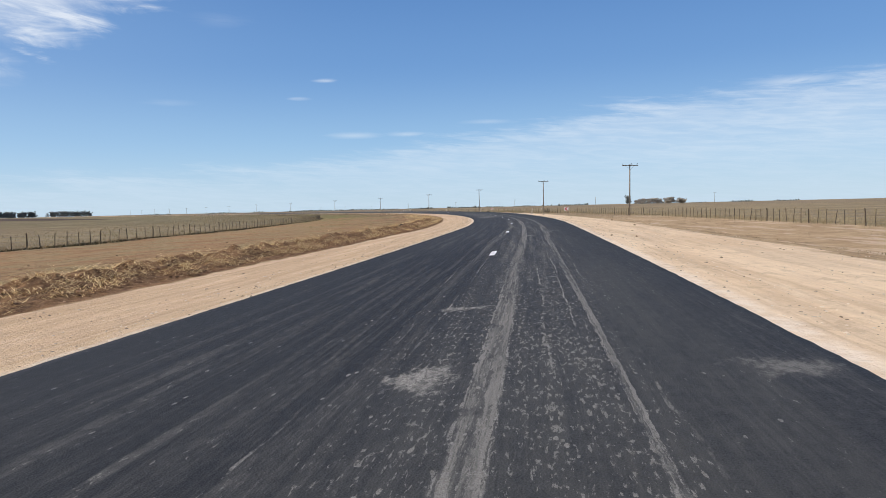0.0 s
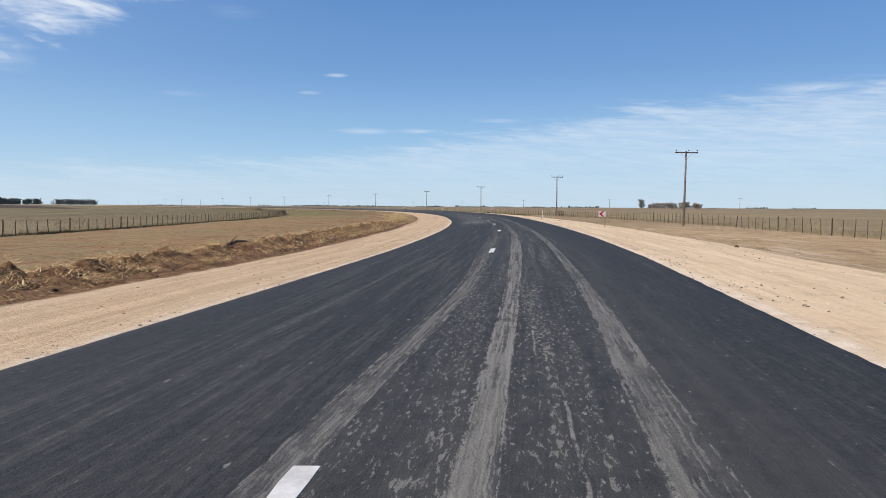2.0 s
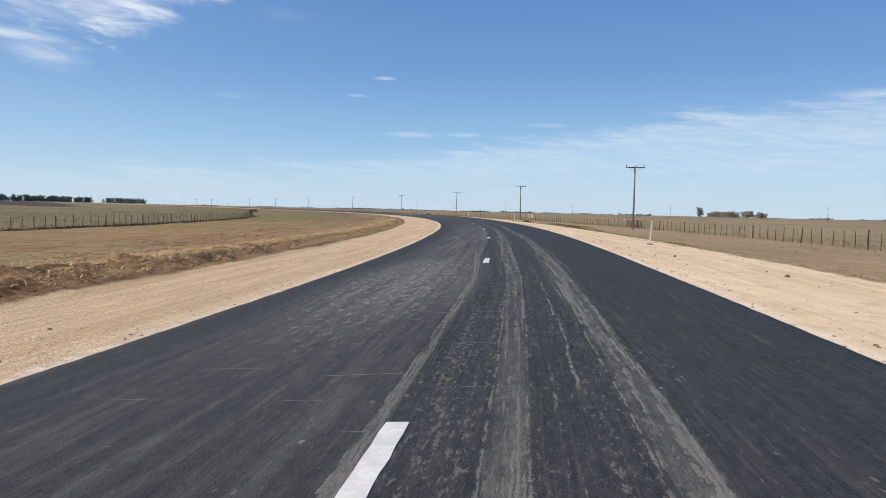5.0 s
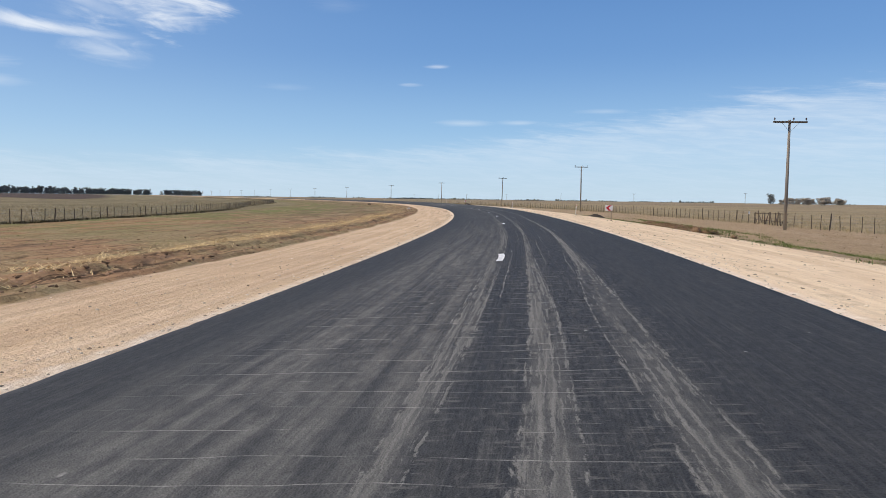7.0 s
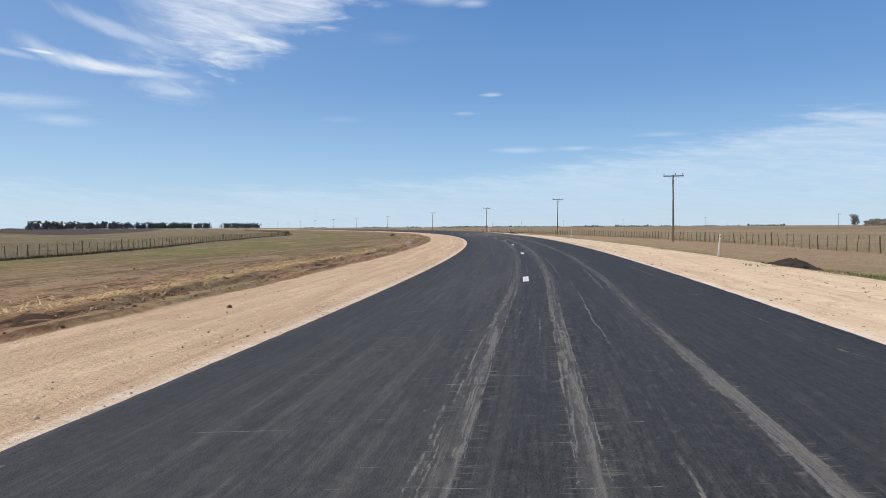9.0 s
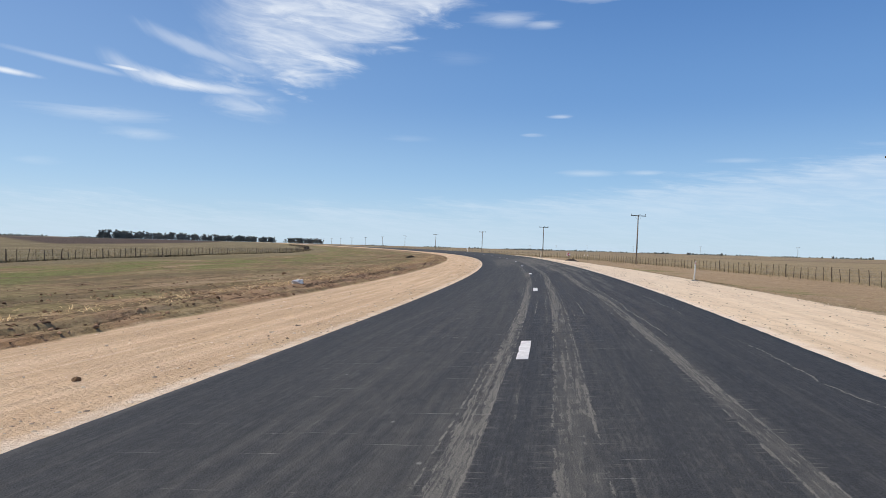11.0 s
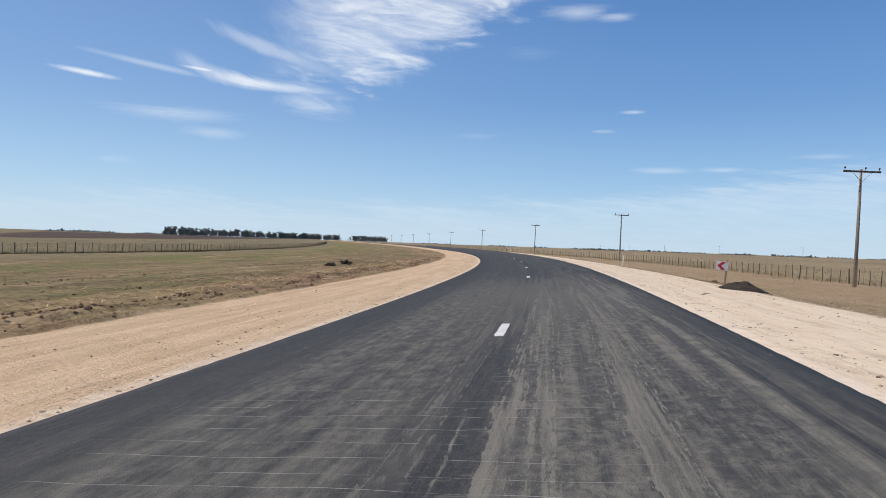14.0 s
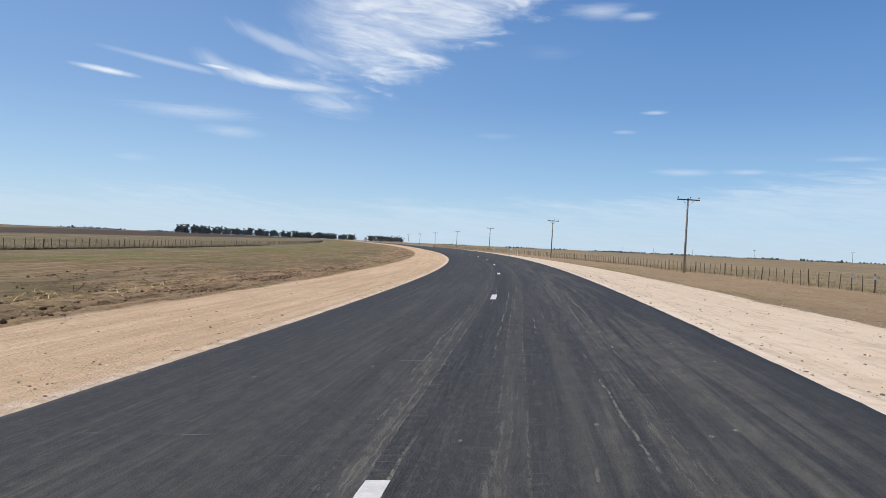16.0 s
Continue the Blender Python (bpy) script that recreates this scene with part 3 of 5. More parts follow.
    col = g.mix(plough, col, ploughed)
    # pale sand and crushed stone beside the asphalt
    wob = g.mul(g.add(g.noise(g.scaled(uv, (0.25, 0.16, 1)), 1.0, 6, 0.70, 0.5), -0.5), 5.0)
    right_sand = g.mul(g.step(g.add(e, wob), 8.2, 8.7, 1.0, 0.0), g.step(e, 0.0, 1.0))
    left_sand = g.mul(g.step(g.add(e, g.mul(wob, 0.18)), -8.15, -7.90), g.step(e, 1.0, 0.0))
    sand_col = g.mix(g.step(streak, 0.35, 0.68), (0.620, 0.430, 0.262), (0.770, 0.570, 0.372))
    sand_col = g.mix(g.mul(g.step(mid, 0.5, 0.7), 0.5), sand_col, (0.55, 0.37, 0.225))
    sand_col = g.mix(g.mul(g.step(tiny, 0.45, 0.7), 0.35), sand_col, (0.76, 0.60, 0.44))
    early = g.mul(g.step(e, 0.0, 1.0), g.step(s, 70.0, 25.0))
    sand_col = g.mix(g.mul(g.step(e, 0.0, 1.0), g.step(s, 20.0, 80.0, 0.8, 0.92)), sand_col, g.mix(g.step(streak, 0.35, 0.68), (0.76, 0.565, 0.365), (0.90, 0.715, 0.495)))
    sand_col = g.mix(g.mul(early, g.mul(g.step(g.noise(g.scaled(uv, (1.3, 0.09, 1)), 1.0, 5, 0.6, 0.5), 0.50, 0.58), 0.35)), sand_col, (0.58, 0.43, 0.29))
    sand_col = g.mix(g.mul(g.step(e, 0.0, 1.0), g.step(s, 190.0, 240.0, 0.0, 0.55)), sand_col, (0.80, 0.700, 0.570))
    churn = g.noise(g.scaled(uv, (1.8, 0.9, 1)), 1.0, 7, 0.74, 0.8)
    sand_col = g.mix(g.mul(g.step(churn, 0.54, 0.62), g.step(e, 0.0, 1.0, 0.10, 0.42)), sand_col, (0.50, 0.365, 0.235))
    drag = g.noise(g.scaled(uv, (6.0, 0.22, 1)), 1.0, 6, 0.68, 0.8)
    sand_col = g.mix(g.step(drag, 0.53, 0.62, 0.0, 0.26), sand_col, (0.46, 0.325, 0.215))
    sand_col = g.mix(g.step(drag, 0.45, 0.36, 0.0, 0.35), sand_col, (0.88, 0.72, 0.53))
    speck = g.noise(p, 11.0, 6, 0.80)
    sand_col = g.mix(g.step(speck, 0.54, 0.68, 0.0, 0.40), sand_col, (0.40, 0.285, 0.185))
    sand_col = g.mix(g.step(speck, 0.42, 0.30, 0.0, 0.35), sand_col, (0.92, 0.78, 0.61))
    ragged = g.mul(g.add(g.noise(p, 2.2, 5, 0.7), -0.5), 0.35)
    lip = g.most(g.band(g.add(e, ragged), 3.48, 0.10, 0.20), g.band(g.add(e, ragged), -3.48, 0.10, 0.20))
    coarse = g.noise(p, 14.0, 4, 0.75)
    sand_col = g.mix(g.mul(g.step(coarse, 0.56, 0.72), 0.16), sand_col, (0.46, 0.335, 0.215))
    tyre = g.noise(g.scaled(uv, (3.2, 0.05, 1)), 1.0, 5, 0.6, 0.4)
    sand_col = g.mix(g.mul(g.step(tyre, 0.50, 0.64), 0.45), sand_col, (0.82, 0.63, 0.44))
    sand_col = g.mix(g.mul(g.step(g.noise(p, 1.1, 5, 0.65), 0.52, 0.68), 0.3), sand_col, (0.60, 0.43, 0.285))
    sand_col = g.mix(g.mul(lip, g.step(g.noise(p, 3.0, 5, 0.7), 0.35, 0.65, 0.20, 0.85)), sand_col, (0.90, 0.770, 0.630))
    col = g.mix(g.most(right_sand, left_sand), col, sand_col)
    grain = g.noise(p, 2.3, 7, 0.78)
    dim = g.node("ShaderNodeMix")
    dim.data_type, dim.blend_type = "RGBA", "MULTIPLY"
    onsand = g.most(right_sand, left_sand)
    g.put(dim.inputs["Factor"], g.mul(g.step(grain, 0.46, 0.60), g.m("SUBTRACT", g.step(e, 0.0, 1.0, 0.70, 0.45), g.mul(onsand, g.step(e, 0.0, 1.0, 0.55, 0.34)))))
    g.put(dim.inputs[6], col)
    dim.inputs[7].default_value = (0.55, 0.52, 0.48, 1.0)
    col = dim.outputs[2]
    stones = g.mul(g.step(g.voronoi(p, 5.5), 0.05, 0.09, 1.0, 0.0), g.step(mid, 0.45, 0.6))
    col = g.mix(g.mul(stones, 0.45), col, (0.24, 0.18, 0.13))
    height = g.add(g.mul(fine, 0.8), g.add(g.mul(coarse, 0.5), g.mul(streak, 0.9)))
    return g.surface(col, 0.95, g.bump(height, g.m("SUBTRACT", 0.10, g.mul(right_sand, 0.065)), 0.9), gloss=0.15)


def mat_plain(name, low, high, rough=0.85, scale=4.0, bump=0.004, gloss=0.3, stretch=(1, 1, 1), metal=0.0):
    g = Graph(name)
    v = g.scaled(g.obj(), stretch)
    a = g.noise(v, scale, 5, 0.65)
    b = g.noise(v, scale * 9, 3, 0.7)
    f = g.step(g.add(g.mul(a, 0.7), g.mul(b, 0.3)), 0.32, 0.68)
    f = g.add(g.mul(f, 0.8), g.mul(g.chance(), 0.2))
    return g.surface(g.mix(f, low, high), rough, g.bump(g.add(a, g.mul(b, 0.5)), bump, 0.8), metal, gloss)


def mat_blades(name, low, high, third):
    g = Graph(name)
    r = g.island()
    n = g.noise(g.pos(), 0.35, 3, 0.6)
    c = g.mix(r, low, high)
    c = g.mix(g.step(n, 0.5, 0.7, 0.0, 0.7), c, third)
    return g.surface(c, 0.85, gloss=0.2)


def mat_pole_wood():
    """Weathered pole, paler towards its foot."""
    g = Graph("weathered_pole_wood")
    v = g.obj()
    grain = g.noise(g.scaled(v, (14, 14, 0.5)), 1.0, 5, 0.65, 0.3)
    blot = g.noise(g.scaled(v, (1, 1, 0.5)), 1.0, 3, 0.6)
    z = g.xyz(v)[2]
    c = g.mix(g.step(grain, 0.3, 0.7), (0.145, 0.128, 0.112), (0.320, 0.275, 0.228))
    c = g.mix(g.mul(g.step(g.add(z, blot), 2.6, 0.8), 0.7), c, (0.52, 0.43, 0.315))
    return g.surface(c, 0.9, g.bump(grain, 0.01, 0.8), gloss=0.2)


SKY_CLOUD = mat_clouds()
ASPHALT = mat_asphalt()
GROUND = mat_ground()
POLE_WOOD = mat_pole_wood()
ARM_WOOD = mat_plain("crossarm_wood", (0.07, 0.056, 0.045), (0.15, 0.12, 0.09), 0.9, 3.0, 0.006, 0.2, (1, 6, 6))
POST_WOOD = mat_plain("grey_fence_wood", (0.060, 0.045, 0.034), (0.165, 0.125, 0.090), 0.92, 5.0, 0.01, 0.2, (6, 6, 1))
SIGN_WOOD = mat_plain("sign_post_wood", (0.24, 0.18, 0.12), (0.42, 0.33, 0.24), 0.9, 4.0, 0.006, 0.2, (6, 6, 1))
WIRE = mat_plain("galvanised_wire", (0.22, 0.21, 0.19), (0.34, 0.32, 0.29), 0.55, 8.0, 0.0, 0.5, metal=0.6)
GALV = mat_plain("galvanised_brace", (0.16, 0.16, 0.16), (0.28, 0.28, 0.28), 0.5, 6.0, 0.001, 0.5, metal=0.5)
PORCELAIN = mat_plain("brown_porcelain", (0.05, 0.03, 0.022), (0.10, 0.06, 0.04), 0.3, 8.0, 0.0, 0.5)
SIGN_WHITE = mat_plain("white_sign_sheet", (0.66, 0.65, 0.63), (0.80, 0.79, 0.77), 0.45, 3.0, 0.001, 0.4)
SIGN_RED = mat_plain("red_sign_sheet", (0.42, 0.018, 0.028), (0.55, 0.030, 0.040), 0.45, 4.0, 0.001, 0.4)
SIGN_BACK = mat_plain("sign_back_metal", (0.10, 0.10, 0.10), (0.20, 0.20, 0.20), 0.5, 5.0, 0.001, 0.5, metal=0.5)
GALV_GREY = mat_plain("grey_concrete", (0.26, 0.24, 0.21), (0.40, 0.37, 0.33), 0.9, 9.0, 0.004, 0.2)
POST_WHITE = mat_plain("white_painted_wood", (0.66, 0.62, 0.54), (0.82, 0.79, 0.73), 0.7, 3.0, 0.004, 0.3)
PAINT = mat_plain("white_road_paint", (0.56, 0.55, 0.53), (0.82, 0.81, 0.79), 0.7, 6.0, 0.003, 0.3)
HEAP = mat_plain("dark_asphalt_millings", (0.022, 0.018, 0.015), (0.085, 0.066, 0.050), 0.95, 3.0, 0.05, 0.2)
def mat_bits(name, low, high):
    g = Graph(name)
    n = g.noise(g.pos(), 30.0, 3, 0.7)
    return g.surface(g.mix(g.m("POWER", g.island(), 1.4), low, high), 0.95, g.bump(n, 0.01, 0.8), gloss=0.15)


CLODS = mat_bits("turned_soil_clods", (0.10, 0.058, 0.034), (0.50, 0.325, 0.205))
PEBBLE = mat_bits("mixed_pebbles", (0.20, 0.145, 0.10), (0.88, 0.74, 0.58))
EARTH = mat_plain("dark_clods", (0.12, 0.072, 0.042), (0.30, 0.19, 0.11), 0.95, 5.0, 0.02, 0.15)
STONE = mat_plain("pale_stones", (0.22, 0.17, 0.12), (0.62, 0.52, 0.42), 0.9, 5.0, 0.01, 0.2)
STRAW = mat_blades("loose_straw", (0.40, 0.25, 0.105), (0.95, 0.74, 0.40), (0.33, 0.20, 0.095))
# grass coloured nearly black to carry the shade under the left fence
SHADE_DARK_GRASS = mat_blades("shade_dark_grass", (0.045, 0.040, 0.022), (0.12, 0.095, 0.05), (0.07, 0.075, 0.03))
DRY_GRASS = mat_blades("dry_grass_blades", (0.29, 0.225, 0.125), (0.54, 0.44, 0.27), (0.22, 0.185, 0.095))
BROWN_GRASS = mat_blades("brown_grass_blades", (0.17, 0.115, 0.06), (0.42, 0.31, 0.17), (0.20, 0.18, 0.08))
GREEN_GRASS = mat_blades("green_grass_blades", (0.09, 0.12, 0.03), (0.20, 0.225, 0.07), (0.24, 0.21, 0.09))
# leaf colours lifted and greyed: distance haze is mixed into them
HAZY_LEAF = mat_blades("hazed_eucalyptus_leaves", (0.115, 0.130, 0.125), (0.250, 0.262, 0.245), (0.155, 0.168, 0.160))
LEAF_BARE = mat_blades("autumn_twigs", (0.30, 0.265, 0.220), (0.52, 0.465, 0.390), (0.34, 0.315, 0.255))
BARK = mat_plain("pale_bark", (0.22, 0.19, 0.16), (0.38, 0.34, 0.29), 0.9, 2.0, 0.02, 0.2)

# ---------------------------------------------------------------- the line of the road
KNOT_S = [-160, -60, 0, 50, 100, 150, 200, 250, 300, 350, 400, 450, 500, 560, 620, 700, 2200]
KNOT_H = [-9.4, -9.36, -7.57, -5.56, -0.83, 4.34, 9.19, 13.5, 17.47, 22.3, 26.52, 29.25, 30.67, 31.61, 32.37, 33.4, 36.0]
LINE_S = np.arange(-160.0, 2000.0, 0.5)
LINE_H = np.radians(np.interp(LINE_S, KNOT_S, KNOT_H))
LINE_X = np.cumsum(-np.sin(LINE_H)) * 0.5
LINE_Y = np.cumsum(np.cos(LINE_H)) * 0.5
LINE_X += -0.977 - LINE_X[320]
LINE_Y += 0.0 - LINE_Y[320]
BANK_S, BANK = [-160, 0, 40, 100, 200, 300, 480, 620, 2000], [0.03, 0.034, 0.045, 0.066, 0.066, 0.078, 0.078, 0.03, 0.0]
FLAT = -0.65          # level of the fields


def at(s, e):
    """x, y and heading of a place s metres along the road and e metres right of its centre line."""
    x, y, h = np.interp(s, LINE_S, LINE_X), np.interp(s, LINE_S, LINE_Y), np.interp(s, LINE_S, LINE_H)
    return x + e * np.cos(h), y + e * np.sin(h), h


def road_z(s, e):
    return np.interp(s, BANK_S, BANK) * (e - 0.8)


def left_edge(s):
    """Where the asphalt ends on the left."""
    return np.interp(s, [-20, 10, 32, 56, 75, 100, 125, 165, 236, 280, 300, 360], [-3.8, -3.78, -3.60, -3.32, -3.36, -3.48, -3.62, -3.47, -3.40, -3.46, -3.50, -3.5])


def right_edge(s):
    """Where the asphalt ends on the right."""
    return np.interp(s, [-20, 6, 23, 40, 50, 60, 78, 98, 126, 145, 164, 190, 216, 236, 250, 267, 285, 300, 360], [3.14, 3.17, 3.27, 3.47, 3.62, 3.60, 3.45, 3.33, 3.41, 3.34, 3.24, 3.28, 3.33, 3.25, 3.2, 3.2, 3.29, 3.34, 3.34])


def narrowing(s):
    """How much nearer to the road than eight metres the left sand ends."""
    return np.interp(s, [-20, 0, 11, 25, 37, 52, 62, 85, 104, 130, 155, 175, 240, 260, 300], [0.0, 0.0, -0.1, 0.15, 0.5, 1.0, 1.15, 0.9, 0.6, 0.5, 0.25, 0.3, 0.45, 0.3, 0.2])


# the three bands of mud along the road, every ten metres: metres aside from the centre line, half width, how solid
TRACK_S = np.arange(5.0, 345.0, 10.0)
TRACKS = {
    "track_left": (
        [-0.41, -0.42, -0.43, -0.22, 0.02, -0.15, -0.1, -0.1, -0.12, -0.12, -0.38, -0.3, -0.28, -0.24, -0.2, -0.32, -0.38, -0.28, -0.25, -0.23, -0.23, -0.22, -0.22, -0.27, -0.43, -0.45, -0.18, -0.13, -0.13, -0.02, -0.17, -0.2, -0.18, -0.18],
        [0.06, 0.07, 0.1, 0.12, 0.12, 0.18, 0.12, 0.08, 0.05, 0.05, 0.08, 0.07, 0.13, 0.12, 0.11, 0.1, 0.1, 0.09, 0.09, 0.1, 0.1, 0.09, 0.09, 0.12, 0.11, 0.1, 0.12, 0.12, 0.1, 0.07, 0.12, 0.1, 0.1, 0.1],
        [0.15, 0.3, 0.5, 0.65, 0.6, 0.45, 0.4, 0.4, 0.6, 0.7, 0.65, 0.6, 0.6, 0.55, 0.6, 0.6, 0.6, 0.5, 0.5, 0.6, 0.7, 0.75, 0.7, 0.7, 0.6, 0.5, 0.42, 0.4, 0.35, 0.25, 0.4, 0.5, 0.45, 0.4]),
    "track_mid": (
        [0.6, 0.56, 0.66, 0.74, 0.76, 0.74, 0.76, 0.72, 0.66, 0.63, 0.47, 0.4, 0.54, 0.46, 0.5, 0.47, 0.42, 0.5, 0.51, 0.52, 0.52, 0.52, 0.5, 0.6, 0.49, 0.48, 0.53, 0.53, 0.58, 0.65, 0.75, 0.66, 0.7, 0.75],
        [0.12, 0.1, 0.12, 0.1, 0.1, 0.15, 0.13, 0.12, 0.12, 0.13, 0.18, 0.2, 0.16, 0.08, 0.05, 0.08, 0.08, 0.1, 0.12, 0.14, 0.15, 0.14, 0.12, 0.1, 0.1, 0.14, 0.22, 0.19, 0.05, 0.08, 0.12, 0.11, 0.12, 0.12],
        [0.7, 0.6, 0.7, 0.85, 0.95, 0.85, 0.7, 0.6, 0.55, 0.55, 0.6, 0.65, 0.6, 0.65, 0.75, 0.65, 0.65, 0.6, 0.55, 0.55, 0.6, 0.6, 0.65, 0.75, 0.7, 0.72, 0.82, 0.72, 0.6, 0.3, 0.28, 0.32, 0.35, 0.4]),
    "track_right": (
        [1.55, 1.53, 1.55, 1.72, 1.83, 1.8, 1.75, 1.6, 1.5, 1.48, 1.48, 1.44, 1.26, 1.42, 1.53, 1.52, 1.5, 1.7, 1.75, 1.74, 1.73, 1.71, 1.53, 1.6, 1.45, 1.43, 1.4, 1.52, 1.6, 1.7, 1.75, 1.65, 1.75, 1.8],
        [0.03, 0.05, 0.08, 0.15, 0.1, 0.08, 0.1, 0.12, 0.13, 0.14, 0.13, 0.14, 0.2, 0.09, 0.05, 0.06, 0.06, 0.07, 0.08, 0.08, 0.08, 0.09, 0.11, 0.1, 0.1, 0.11, 0.15, 0.11, 0.04, 0.07, 0.07, 0.06, 0.1, 0.1],
        [0.8, 0.7, 0.7, 0.6, 0.65, 0.75, 0.65, 0.6, 0.65, 0.7, 0.65, 0.6, 0.55, 0.7, 0.9, 0.75, 0.6, 0.55, 0.55, 0.6, 0.65, 0.7, 0.7, 0.7, 0.68, 0.7, 0.78, 0.6, 0.5, 0.32, 0.35, 0.45, 0.45, 0.4]),
}


def verge_z(s, e):
    """Height of the verge, without its small unevenness."""
    el = left_edge(s)
    er = right_edge(s)
    zr, zl = road_z(s, er) - 0.05, road_z(s, el) - 0.05
    right = np.where(e < 8.0, zr + (e - er) / (8.0 - er) * (-0.07 - zr), -0.07 + (np.clip(e, 8, 12.5) - 8) / 4.5 * (FLAT + 0.1))
    left = np.where(e > -8.0, zl + (el - e) / (8.0 + el) * (-0.48 - zl), -0.48 + (np.clip(-e, 8, 12.0) - 8) / 4.0 * (FLAT + 0.50))
    z = np.where(e > 0, right, left)
    sink = np.where(e > 0, np.clip((e - 12.5) / 1.5, 0, 1), np.clip((-e - 15.5) / 1.5, 0, 1))
    return z - 0.35 * sink


def field_level(e):
    """The left field lies a little lower than the right one."""
    return FLAT - 0.2 * np.clip((-np.asarray(e, float) - 16) / 14, 0, 1)


def to_line(x, y):
    """s and e of places."""
    x, y = np.atleast_1d(np.asarray(x, float)), np.atleast_1d(np.asarray(y, float))
    step = 8
    s, e = np.empty(len(x)), np.empty(len(x))
    lx, ly = LINE_X[::step], LINE_Y[::step]
    for a in range(0, len(x), 4000):
        b = slice(a, a + 4000)
        k = ((x[b, None] - lx) ** 2 + (y[b, None] - ly) ** 2).argmin(1) * step
        c, n = np.cos(LINE_H[k]), np.sin(LINE_H[k])
        s[b] = LINE_S[k] - (x[b] - LINE_X[k]) * n + (y[b] - LINE_Y[k]) * c
        e[b] = (x[b] - LINE_X[k]) * c + (y[b] - LINE_Y[k]) * n
    return s, e


# ---------------------------------------------------------------- mesh helpers
def mesh_object(name, verts, faces, material, uv=None, smooth=False):
    me = bpy.data.meshes.new(name)
    me.from_pydata([tuple(v) for v in verts], [], [tuple(f) for f in faces])
    me.materials.append(material)
    if uv is not None:
        layer = me.uv_layers.new(name="UVMap")
        loops = np.empty(len(me.loops), dtype=np.int32)
        me.loops.foreach_get("vertex_index", loops)
        layer.data.foreach_set("uv", np.asarray(uv, np.float32)[loops].ravel())
    if smooth:
        me.polygons.foreach_set("use_smooth", [True] * len(me.polygons))
    me.update()
    return new(name, me)


def grid_faces(rows, cols):
    r, c = np.meshgrid(np.arange(rows - 1), np.arange(cols - 1), indexing="ij")
    a = (r * cols + c).ravel()
    return np.stack([a, a + 1, a + cols + 1, a + cols], 1).tolist()


def part(name, bm, material, parent, label="", smooth=False):
    """Links a bmesh as one mesh object under a thing or a part."""
    me = bpy.data.meshes.new(name)
    bm.to_mesh(me)
    bm.free()
    me.materials.append(material)
    if smooth:
        me.polygons.foreach_set("use_smooth", [True] * len(me.polygons))
    ob = new(name, me)
    ob.parent = parent
    if label:
        tagged(ob, label)
    return ob


def shared_part(name, me, parent, m):
    ob = new(name, me)
    ob.parent = parent
    ob.matrix_basis = m
    return ob


def thing(name, m, label, category, group="", kind=""):
    ob = new(name)
    ob.matrix_basis = m
    return tagged(ob, label, category, group, kind)


def add_box(bm, sx, sy, sz, m=None, bevel=0.0):
    r = bmesh.ops.create_cube(bm, size=1.0)
    bmesh.ops.scale(bm, vec=(sx, sy, sz), verts=r["verts"])
    if bevel:
        edges = list({e for v in r["verts"] for e in v.link_edges})
        r = bmesh.ops.bevel(bm, geom=edges, offset=bevel, segments=1, affect="EDGES")
    if m is not None:
        bmesh.ops.transform(bm, matrix=m, verts=r["verts"])


def add_cone(bm, r1, r2, height, seg=10, m=None):
    """A tapered round, its foot at the origin."""
    r = bmesh.ops.create_cone(bm, cap_ends=True, segments=seg, radius1=r1, radius2=r2, depth=height)
    bmesh.ops.translate(bm, vec=(0, 0, height / 2), verts=r["verts"])
    if m is not None:
        bmesh.ops.transform(bm, matrix=m, verts=r["verts"])


def rough_noise(x, y, scale, seed=0.0):
    return np.array([noise.fractal(Vector((a * scale + seed, b * scale, seed)), 0.7, 2.1, 4) for a, b in zip(x, y)])


# ---------------------------------------------------------------- sky dome, ground, verges, road
def build_dome():
    rows, cols, r = 26, 96, 4700.0
    el = np.radians(np.r_[-0.6, np.linspace(0.0, 20.0, 13)[1:], np.linspace(20, 88, rows - 13)[1:], 89.9])
    az = np.linspace(0, 2 * np.pi, cols)
    v = [(-math.sin(a) * math.cos(b) * r, math.cos(a) * math.cos(b) * r, math.sin(b) * r) for b in el for a in az]
    ob = mesh_object("backdrop_sky", v, grid_faces(len(el), cols), SKY_CLOUD, smooth=True)
    ob.location = (-10, 150, 0)
    tagged(ob, "thin white streaks of high cloud over pale horizon haze", "sky", kind="structure")


def build_ground():
    def lines(lo, hi, step, far):
        inner = np.arange(lo, hi + 0.1, step)
        grow = np.cumsum(step * 1.22 ** np.arange(1, 40))
        up, down = hi + grow, lo - grow
        return np.r_[down[down > -far][::-1], inner, up[up < far]]
    xs, ys = lines(-110, 70, 3.0, 4900), lines(-30, 420, 3.0, 4900)
    X, Y = np.meshgrid(xs, ys)
    x, y = X.ravel(), Y.ravel()
    s, e = to_line(x, y)
    z = field_level(e)
    calm = np.clip((np.abs(e) - 14) / 12, 0, 1)
    z += calm * 0.10 * rough_noise(x, y, 0.05)
    ob = mesh_object("ground", np.stack([x, y, z], 1), grid_faces(len(ys), len(xs)), GROUND, np.stack([e, s], 1), True)
    tagged(ob, "flat dry pasture and bare soil reaching the horizon", "ground", kind="structure")


def windrow(s):
    """How much turned-up soil and straw lies along the left verge."""
    return np.interp(s, [-60, 10, 70, 105, 130, 200, 260, 330], [1.0, 1.0, 1.0, 0.75, 0.5, 0.5, 0.4, 0.25])


